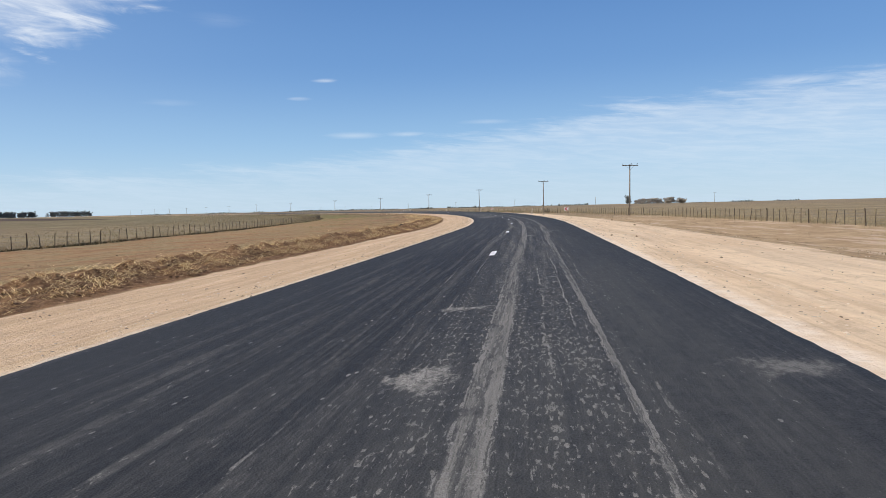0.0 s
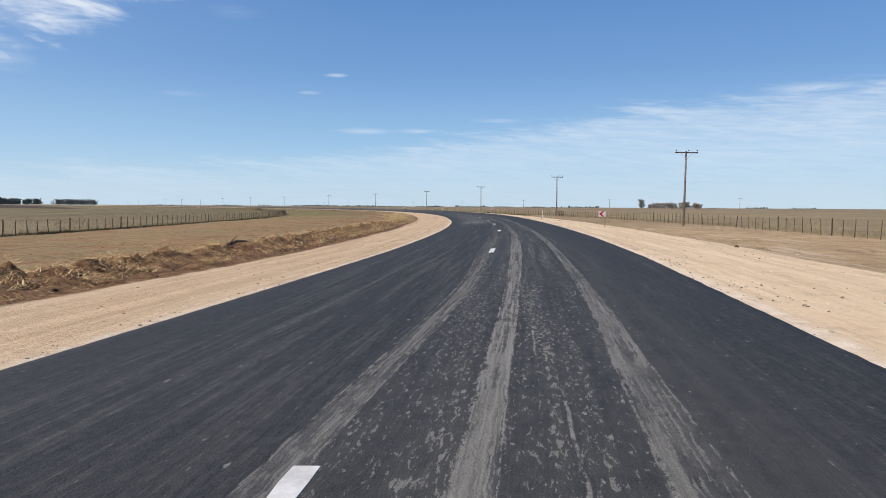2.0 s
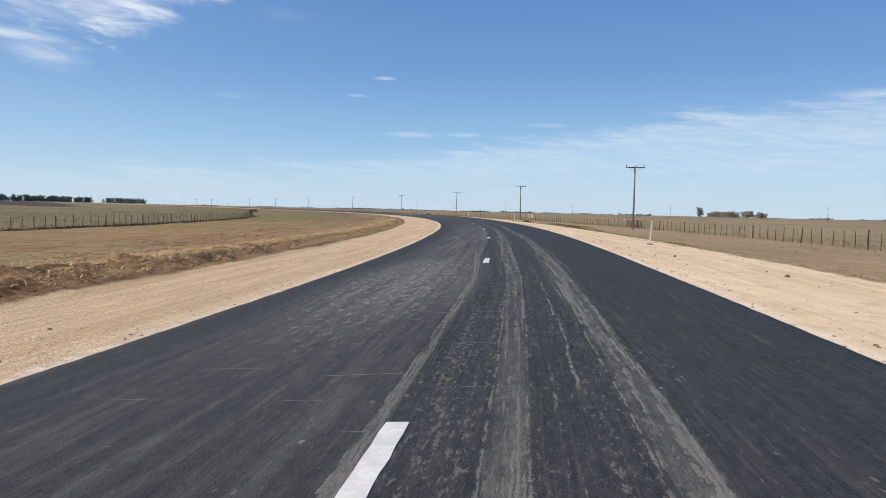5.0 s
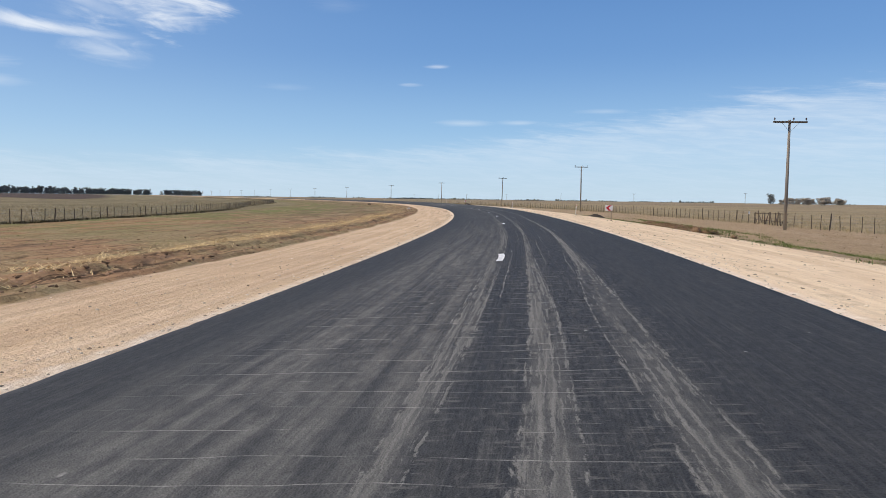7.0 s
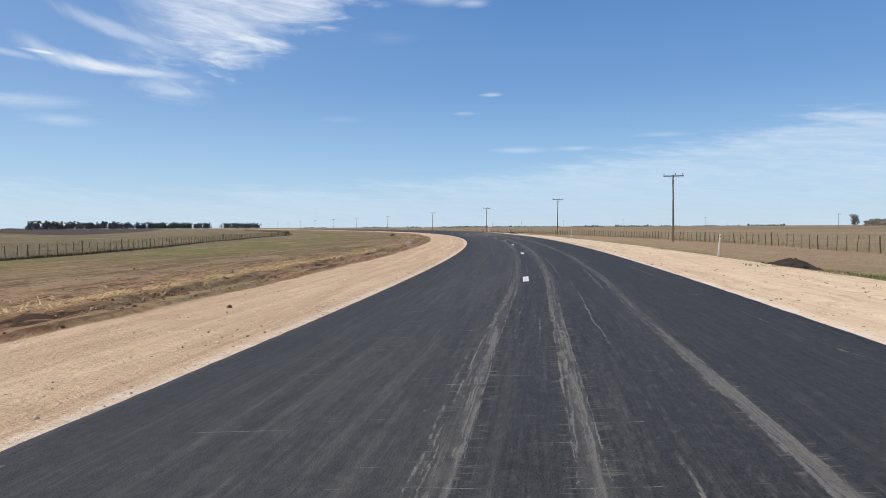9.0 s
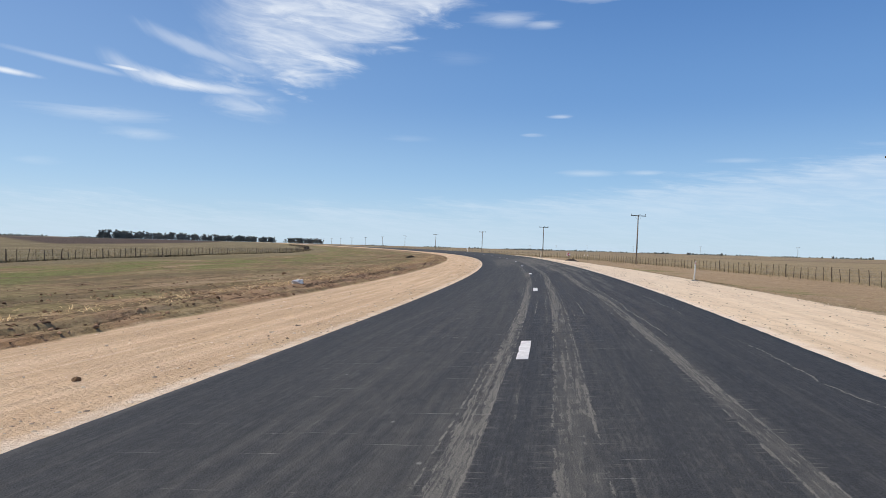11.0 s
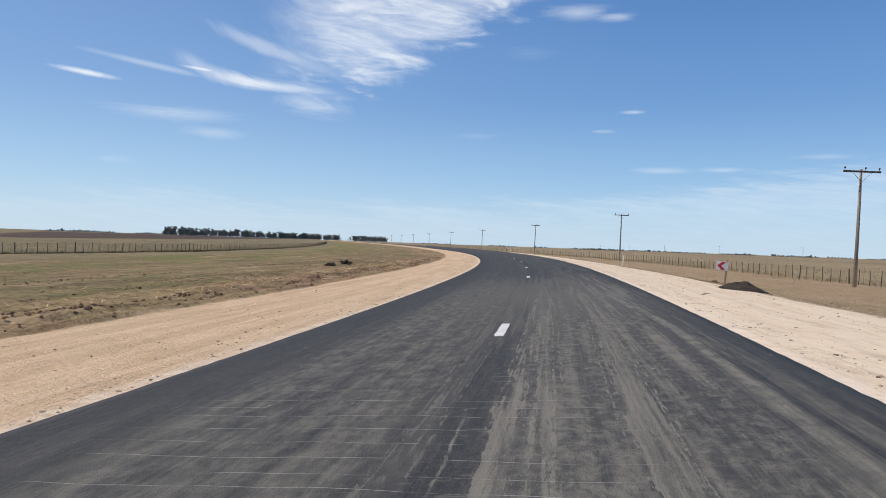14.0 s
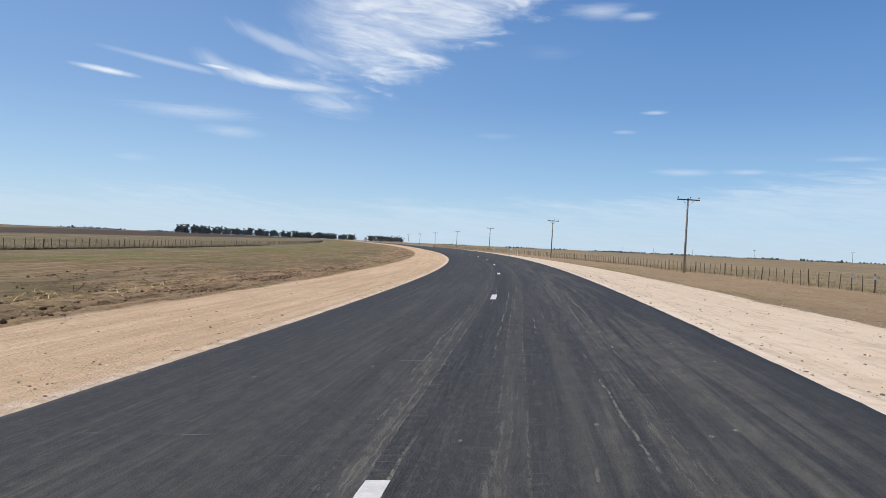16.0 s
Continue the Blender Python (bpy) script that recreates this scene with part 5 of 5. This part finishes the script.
# low grass that draws the fence's dark shade line by its colour
r = tufts(rng, 7000, (30, 470), lambda s, g: fence_e(-1, s) + g.normal(0.0, 0.22, len(s)), field_z, 9, 0.10)
blades("rank_grass", r, rng.uniform(0.08, 0.26, len(r)), rng.uniform(0.02, 0.045, len(r)), 0.9, SHADE_DARK_GRASS, "low grass at the foot of the fence, its shade put into the dark colour", "grass", 21)
r = tufts(rng, 6000, (20, 430), lambda s, g: g.uniform(9.5, 22.5, len(s)), lambda s, e: np.maximum(verge_z(s, e), field_z(s, e)), 8, 0.13, lambda s, e: 1.0 * (rough_noise(s, e, 0.22, 19.0) > 0.12))
blades("dry_grass", r, rng.uniform(0.03, 0.11, len(r)), rng.uniform(0.012, 0.030, len(r)), 1.35, BROWN_GRASS, "ragged clumps of dry grass on bare soil", "grass", 22)
r = tufts(rng, 2600, (100, 335), lambda s, g: 9.6 + 0.9 * np.sin(s * 0.21) + g.normal(0, 0.9, len(s)), lambda s, e: verge_z(s, e), 9, 0.16, lambda s, e: 1.0 * (rough_noise(s, e, 0.16, 29.0) > 0.10))
blades("short_grass", r, rng.uniform(0.02, 0.06, len(r)), rng.uniform(0.012, 0.030, len(r)), 1.4, BROWN_GRASS, "ragged brown tufts along the edge of the sand", "grass", 23)
r = tufts(rng, 2600, (115, 185), lambda s, g: 11.5 + g.normal(0, 1.6, len(s)), lambda s, e: np.maximum(verge_z(s, e), field_z(s, e)), 9, 0.14, lambda s, e: 1.0 * (rough_noise(s, e, 0.12, 33.0) > 0.08))
blades("short_grass", r, rng.uniform(0.04, 0.12, len(r)), rng.uniform(0.012, 0.028, len(r)), 1.1, GREEN_GRASS, "patches of short green grass beside the sand", "grass", 24)


def lumps(name, places, sizes, material, label, category, seed):
    """Small uneven lumps joined into one mesh."""
    rng = np.random.default_rng(seed)
    bm = bmesh.new()
    bmesh.ops.create_icosphere(bm, subdivisions=1, radius=1.0)
    base = np.array([v.co[:] for v in bm.verts])
    tri = np.array([[v.index for v in f.verts] for f in bm.faces])
    bm.free()
    n = len(places)
    k = rng.uniform(0.7, 1.25, (n, len(base), 1))
    stretch = rng.uniform(0.7, 1.3, (n, 1, 3)) * np.array([1, 1, 0.65])
    v = (base[None] * k * stretch) * sizes[:, None, None] + places[:, None]
    f = (tri[None] + (np.arange(n) * len(base))[:, None, None]).reshape(-1, 3)
    ob = mesh_object(name, v.reshape(-1, 3), f.tolist(), material)
    return tagged(ob, label, category, kind="stuff")


p, s, e = scatter(rng, 150000, (5, 350), (-19, -8.1), left_z, lambda s, e: (np.exp(-((-e - 9.4) / 1.6) ** 2) * 0.6 + 0.30 * (0.5 + 0.5 * np.sin(e * 3.1 + 0.8 * np.sin(s * 0.09))) ** 3 * np.interp(s, [80, 120, 195, 215], [0.2, 0.6, 0.6, 2.4]) + 0.05) * np.interp(rough_noise(s, e * 2.0, 0.35, 5.0), [-0.2, 0.3], [0.05, 1.0]), True)
lumps("clods", p, 0.012 + 0.058 * rng.uniform(0, 1, len(p)) ** 4, CLODS, "dark clods of turned-up soil", "soil", 11)
p, s, e = scatter(rng, 110000, (18, 345), (-15.5, -8.1), left_z, lambda s, e: np.interp(-e, [8.1, 8.6, 11.5, 15.5], [0.5, 1.0, 0.7, 0.1]) * np.interp(s, [18, 110, 185, 215], [0.40, 0.35, 0.45, 1.0]) * np.interp(rough_noise(s * 0.5, e * 1.6, 0.8, 15.0), [-0.1, 0.25], [0.12, 0.75]), True)
p[:, 2] += np.where(s < 105, windrow_lump(s, e) * 0.6, 0.0)
lumps("clods", p, 0.010 + 0.044 * rng.uniform(0, 1, len(p)) ** 2.6, CLODS, "crumbled brown clods of turned soil", "soil", 15)
p, s, e = scatter(rng, 2600, (153, 167), (9.3, 10.1), lambda s, e: verge_z(s, e) + rng.uniform(0, 0.26, len(s)) * np.clip((e - 9.3) / 0.5, 0.2, 1))
lumps("clods", p, 0.02 + 0.07 * rng.uniform(0, 1, len(p)) ** 2, EARTH, "broken brown bank of earth along a shallow ditch", "soil", 14)
r = tufts(rng, 520, (147, 172), lambda s, g: 10.6 + g.normal(0, 0.9, len(s)), lambda s, e: verge_z(s, e) + 0.24 * np.clip(1.5 - np.abs(e - 10.0), 0, 1), 14, 0.16, lambda s, e: 1.0 * (rough_noise(s, e, 0.5, 41.0) > -0.05))
blades("bank_grass", r, rng.uniform(0.04, 0.14, len(r)), rng.uniform(0.010, 0.022, len(r)), 1.35, GREEN_GRASS, "green grass hanging over a broken earth bank", "grass", 25)
p, s, e = scatter(rng, 60000, (0, 345), (3.5, 10.5), lambda s, e: verge_z(s, e), lambda s, e: 0.25 + 0.75 * np.exp(-((e - 3.8) / 0.7) ** 2))
lumps("stones", p, 0.006 + 0.024 * rng.uniform(0, 1, len(p)) ** 3.6, PEBBLE, "small pale stones on the shoulder", "stones", 12)
p, s, e = scatter(rng, 60000, (0, 345), (-8.2, -3.6), lambda s, e: verge_z(s, e), lambda s, e: 0.25 + 0.75 * np.exp(-((e + 3.8) / 0.7) ** 2))
lumps("stones", p, 0.006 + 0.024 * rng.uniform(0, 1, len(p)) ** 4, PEBBLE, "small pale stones on the shoulder", "stones", 13)


# ---------------------------------------------------------------- uprooted stumps on the left
def build_stump(s0, e0, size, seed):
    r = random.Random(seed)
    x, y, h = at(s0, e0)
    ob = thing("uprooted_stump", pose(float(x), float(y), FLAT + 0.02), "dark uprooted stump with tangled roots on bare soil", "stump", "uprooted stumps")
    bm = bmesh.new()
    bmesh.ops.create_icosphere(bm, subdivisions=3, radius=size * 0.40)
    for v in bm.verts:
        v.co *= 1 + 0.7 * noise.noise(v.co * 5 + Vector((seed, 0, 0))) + 0.35 * noise.noise(v.co * 14)
        v.co.z = max(v.co.z * 0.55 + size * 0.12, -0.05)
        v.co.x *= 1.3
    part("clump", bm, HEAP, ob)
    for k in range(18):
        bm = bmesh.new()
        m = pose(0, 0, size * 0.16, 0, r.uniform(62, 112), r.uniform(0, 360))
        long, thick = size * r.uniform(0.35, 0.85), r.uniform(0.018, 0.045) * size
        for u in range(3):
            add_cone(bm, thick * (1 - 0.28 * u), thick * (0.72 - 0.28 * u) + 0.003, long / 3, 5, m)
            m = m @ pose(0, 0, long / 3 - 0.01, r.uniform(-28, 28), r.uniform(-28, 28), 0)
        part("root", bm, HEAP, ob)
    return ob


build_stump(315.6, -13.7, 0.85, 1)
build_stump(311.7, -14.0, 0.70, 2)


# ---------------------------------------------------------------- branch, sticks, stones, piled hurdle
def build_branch(s0, e0, z0, seed, pieces, label, group):
    """A dead branch: (length, radius, tilt from upright, turn) of each limb."""
    x, y, h = at(s0, e0)
    ob = thing("dead_branch", pose(float(x), float(y), z0, 0, 0, math.degrees(h)), label, "branch", group)
    r = random.Random(seed)
    for long, radius, tilt, turn in pieces:
        bm = bmesh.new()
        m = pose(0, 0, 0.02, 0, tilt, turn)
        for k in range(3):
            add_cone(bm, radius * (1 - 0.25 * k), radius * (0.75 - 0.25 * k) + 0.002, long / 3, 6, m)
            m = m @ pose(0, 0, long / 3 - 0.01, r.uniform(-12, 12), r.uniform(-12, 12), 0)
        part("limb", bm, POST_WOOD, ob)
    return ob


build_branch(56.6, -8.8, float(left_z(56.6, -8.8)) + 0.12, 8, [(1.5, 0.060, 80, 78), (0.5, 0.022, 55, 70), (0.4, 0.018, 62, 120)], "dark broken branch lying in the straw windrow", "dead branches")
build_branch(314.0, -9.4, float(left_z(314.0, -9.4)), 3, [(0.62, 0.020, -42, 12), (0.3, 0.015, 70, 40), (0.26, 0.012, -75, -30), (0.22, 0.010, 60, 160)], "dead branch sticking up out of turned soil", "dead branches")
build_branch(323.0, -12.0, FLAT + 0.01, 4, [(0.45, 0.012, 55, 10), (0.36, 0.010, 30, 140)], "thin dead branch lying on the soil", "dead branches")
build_branch(158.4, -5.0, float(verge_z(158.4, -5.0)), 5, [(0.26, 0.011, 84, 60), (0.16, 0.007, 78, 110)], "short stick lying on pale sand", "dead branches")
build_branch(282.3, 5.2, float(verge_z(282.3, 5.2)), 6, [(0.22, 0.010, 86, 20), (0.13, 0.007, 80, 70)], "short stick lying on pale sand", "dead branches")
build_branch(281.3, 4.9, float(verge_z(281.3, 4.9)), 7, [(0.18, 0.010, 86, -10)], "short stick lying on pale sand", "dead branches")


def build_stone(s0, e0, size, seed):
    x, y, h = at(s0, e0)
    ground = float(np.maximum(verge_z(np.array(s0), np.array(e0)), FLAT))
    bm = bmesh.new()
    bmesh.ops.create_icosphere(bm, subdivisions=2, radius=size)
    for v in bm.verts:
        v.co *= 1 + 0.5 * noise.noise(v.co / size * 1.3 + Vector((seed * 3.7, 0, 0)))
        v.co.z *= 0.7
    me = bpy.data.meshes.new("stone")
    bm.to_mesh(me)
    bm.free()
    me.materials.append(EARTH)
    ob = new("stone", me)
    ob.matrix_basis = pose(float(x), float(y), ground + size * 0.35, 0, 0, seed * 50)
    tagged(ob, "brown lump of hard earth on pale sand", "stone", "lumps on the shoulder")


for n, (s0, e0, size) in enumerate([(42.9, 7.2, 0.07), (27.9, 4.0, 0.035), (27.1, 4.8, 0.04), (33.5, 5.6, 0.035), (58.0, 8.0, 0.07), (98.0, 6.2, 0.05), (103.5, 5.2, 0.045), (298.5, 9.5, 0.14),
                                    (297.2, 9.8, 0.10), (151.7, 8.6, 0.20), (152.3, 8.9, 0.16), (146.5, 8.6, 0.13), (205.0, -4.9, 0.05), (170.5, -6.1, 0.06), (262.0, -5.4, 0.05), (239.0, -14.5, 0.12)]):
    build_stone(s0, e0, size, n)


def build_tag(s0):
    x, y, near, _ = min(FENCE_SPOTS[1], key=lambda spot: abs(spot[2] - s0))
    h = float(at(near, 0.0)[2])
    x, y = x + 0.085 * math.sin(h), y - 0.085 * math.cos(h)
    bm = bmesh.new()
    add_box(bm, 0.16, 0.012, 0.24, None, 0.003)
    me = bpy.data.meshes.new("fence_tag")
    bm.to_mesh(me)
    bm.free()
    me.materials.append(SIGN_WHITE)
    ob = new("fence_tag", me)
    ob.matrix_basis = pose(float(x), float(y), FLAT + 1.0, 0, 3, math.degrees(h))
    tagged(ob, "small white plate fixed to a fence post", "plate", "plates on the fence")


def build_hurdle(s0, e0, long):
    x, y, h = at(s0, e0)
    ob = thing("pole_hurdle", pose(float(x), float(y), FLAT, 0, 0, math.degrees(h) + 90), "old hurdle of grey poles with slanting braces beside the fence", "fence piece")
    r = random.Random(12)
    bays = 6
    for k in range(bays + 1):
        bm = bmesh.new()
        add_cone(bm, 0.055, 0.042, r.uniform(1.25, 1.45), 7, pose(-long / 2 + long * k / bays, 0, -0.2, r.uniform(-4, 4), r.uniform(-4, 4), 0))
        part("post", bm, POST_WOOD, ob)
    for k in range(bays):
        bm = bmesh.new()
        lean = r.choice((34, 38, 42)) * (1 if k % 3 else -1)
        add_cone(bm, 0.042, 0.032, 1.35, 6, pose(-long / 2 + long * (k + 0.5) / bays - 0.5 * math.sin(radians(lean)), 0.06, -0.05, 0, lean, 0))
        part("brace", bm, POST_WOOD, ob)
    for z, tilt in ((0.32, 89.2), (1.02, 90.6)):
        bm = bmesh.new()
        add_cone(bm, 0.040, 0.034, long + 0.3, 6, pose(-long / 2 - 0.15, -0.06, z, 0, tilt, 0))
        part("rail", bm, POST_WOOD, ob)


def build_bag(s0, e0):
    x, y, h = at(s0, e0)
    bm = bmesh.new()
    bmesh.ops.create_icosphere(bm, subdivisions=3, radius=0.17)
    for v in bm.verts:
        v.co *= 1 + 0.9 * noise.noise(v.co * 9.0) + 0.35 * noise.noise(v.co * 24.0)
        v.co.x *= 1.25
        v.co.z *= 0.6
    me = bpy.data.meshes.new("plastic_bag")
    bm.to_mesh(me)
    bm.free()
    me.materials.append(SIGN_WHITE)
    ob = new("plastic_bag", me)
    ob.matrix_basis = pose(float(x), float(y), float(left_z(s0, e0)) + 0.07, 0, 0, 40)
    tagged(ob, "crumpled white plastic bag lying on turned soil", "bag")


build_bag(224.1, -8.9)
build_hurdle(181.2, 23.95, 6.4)
build_tag(185.6)
build_tag(352.0)
build_tag(349.2)


# ---------------------------------------------------------------- trees on the horizon
def leaf_cloud(rng, centres, radii, per, size):
    v, f = [], []
    for c, r in zip(centres, radii):
        d = rng.normal(size=(per, 3))
        d /= np.linalg.norm(d, axis=1)[:, None]
        p = np.asarray(c) + d * (r * rng.uniform(0.35, 1.0, (per, 1)) ** 0.6) * np.array([1, 1, 0.8])
        a = rng.normal(size=(per, 3))
        a /= np.linalg.norm(a, axis=1)[:, None]
        b = np.cross(a, rng.normal(size=(per, 3)))
        b /= np.linalg.norm(b, axis=1)[:, None]
        w = size * rng.uniform(0.5, 1.2, (per, 1))
        base = len(v)
        v += np.stack([p - a * w, p + b * w * 0.6, p + a * w, p - b * w * 0.6], 1).reshape(-1, 3).tolist()
        f += [[base + 4 * k + j for j in range(4)] for k in range(per)]
    return v, f


def build_tree(kind, tall, seed):
    rng = np.random.default_rng(seed)
    names = {"gum": ("eucalyptus_tree", "tall dark eucalyptus in a far windbreak row", "eucalyptus windbreak"), "bush": ("bare_tree", "rounded greyish tree, half bare, in a far farm grove", "farm grove"), "dark": ("pine_tree", "single dark round-topped pine beside a far grove", "farm grove")}[kind]
    ob = thing(names[0], Matrix.Identity(4), names[1], "tree", names[2])
    bm = bmesh.new()
    add_cone(bm, 0.028 * tall, 0.008 * tall, tall * 0.8, 7, pose(0, 0, -0.3))
    for k in range(5):
        add_cone(bm, 0.010 * tall, 0.003 * tall, tall * 0.35, 5, pose(0, 0, tall * (0.3 + 0.08 * k), 0, 35, 72 * k + 20))
    part("trunk", bm, BARK, ob)
    if kind == "gum":
        c = [(rng.normal(0, 0.17) * tall, rng.normal(0, 0.17) * tall, tall * z) for z in np.linspace(0.16, 0.92, 16)]
        r = [tall * rng.uniform(0.10, 0.17) * (1.15 - 0.35 * q[2] / tall) for q in c]
        v, f = leaf_cloud(rng, c, r, 100, tall * 0.045)
        m = HAZY_LEAF
    elif kind == "bush":
        c = [(rng.normal(0, 0.24) * tall, rng.normal(0, 0.24) * tall, tall * rng.uniform(0.20, 0.74)) for _ in range(22)]
        r = [tall * rng.uniform(0.16, 0.26) for _ in c]
        v, f = leaf_cloud(rng, c, r, 90, tall * 0.05)
        m = LEAF_BARE
    else:
        c = [(rng.normal(0, 0.13) * tall, rng.normal(0, 0.13) * tall, tall * z) for z in np.linspace(0.25, 0.85, 12)]
        r = [tall * rng.uniform(0.18, 0.27) for _ in c]
        v, f = leaf_cloud(rng, c, r, 90, tall * 0.05)
        m = HAZY_LEAF
    crown = mesh_object("crown", v, f, m)
    crown.parent = ob
    return ob


gums = [build_tree("gum", 24.0, 100 + k) for k in range(5)]
used = set()
rg = random.Random(9)


def plant(kinds, x, y, scale):
    src = rg.choice(kinds)
    m = pose(x, y, FLAT, 0, 0, rg.uniform(0, 360))
    if src.name not in used:
        used.add(src.name)
        src.matrix_basis = m
        src.scale = (scale, scale, scale)
        return src
    ob = copy_thing(src, m)
    ob.scale = (scale, scale, scale)
    return ob


for k in range(150):
    u = k / 149
    plant(gums, -1365 - 80 * u + rg.uniform(-12, 12), 1616 + 935 * u + rg.uniform(-6, 6), rg.uniform(0.52, 0.95))
for k in range(34):
    u = k / 33
    plant(gums, -1440 + 175 * u + rg.uniform(-8, 8), 2640 - 60 * u + rg.uniform(-12, 12), rg.uniform(0.62, 0.9))
pine = build_tree("dark", 13.5, 200)
plant([pine], 267, 1034, 1.0)
bushes = [build_tree("bush", 10.0, 210 + k) for k in range(3)]
for u, sc in ((20, 0.7), (30, 0.95), (40, 1.0), (49, 0.95), (58, 1.05), (66, 0.9), (82, 1.1), (88, 1.15), (108, 1.0), (113, 0.85)):
    plant(bushes, 264 + u * 0.62, 1034 - u * 0.3 + rg.uniform(-3, 3), sc)


def far_wood(name, spans, label, seed, size=3.0, dist=1900.0):
    """Low far woods as one mesh: spans of (azimuth from, azimuth to, height), azimuth in degrees left of +y."""
    rng = np.random.default_rng(seed)
    centres, radii = [], []
    for a0, a1, tall in spans:
        n = max(3, int(abs(a1 - a0) / 0.16))
        for a in np.linspace(a0, a1, n):
            a = radians(a + rng.uniform(-0.05, 0.05))
            swell = 0.6 + 0.5 * noise.noise(Vector((math.degrees(a) * 1.7, seed, 0)))
            h = 0.75 * tall * max(0.2, swell) * rng.uniform(0.45, 1.25)
            for z in (0.25, 0.6):
                centres.append((-10 - math.sin(a) * dist, 150 + math.cos(a) * dist, FLAT + h * z))
                radii.append(h * 0.42)
    v, f = leaf_cloud(rng, centres, radii, 30, size * 0.6)
    ob = mesh_object(name, v, f, HAZY_LEAF)
    tagged(ob, label, "woodland", kind="stuff")


far_wood("far_woods", [(50, 46.0, 9), (44.5, 40.5, 8), (13, 10, 6), (15.5, 14.6, 8), (8.8, 6.4, 7), (5.4, 3.6, 5), (1.5, 0.4, 5), (-2.4, -3.6, 5), (-6.5, -8.2, 6), (-10.3, -12.6, 9), (-18.4, -19.0, 9), (-21.0, -21.9, 7), (-24.0, -25.3, 9), (-27, -28.6, 8), (24.0, 22.0, 5), (19, 17, 6), (12.0, 9.2, 8), (6.2, 5.2, 6), (2.6, 0.2, 7), (-0.8, -3.2, 8), (-4.2, -5.4, 6), (-8.8, -9.6, 6)], "dark far woods and windbreaks on the horizon", 31)
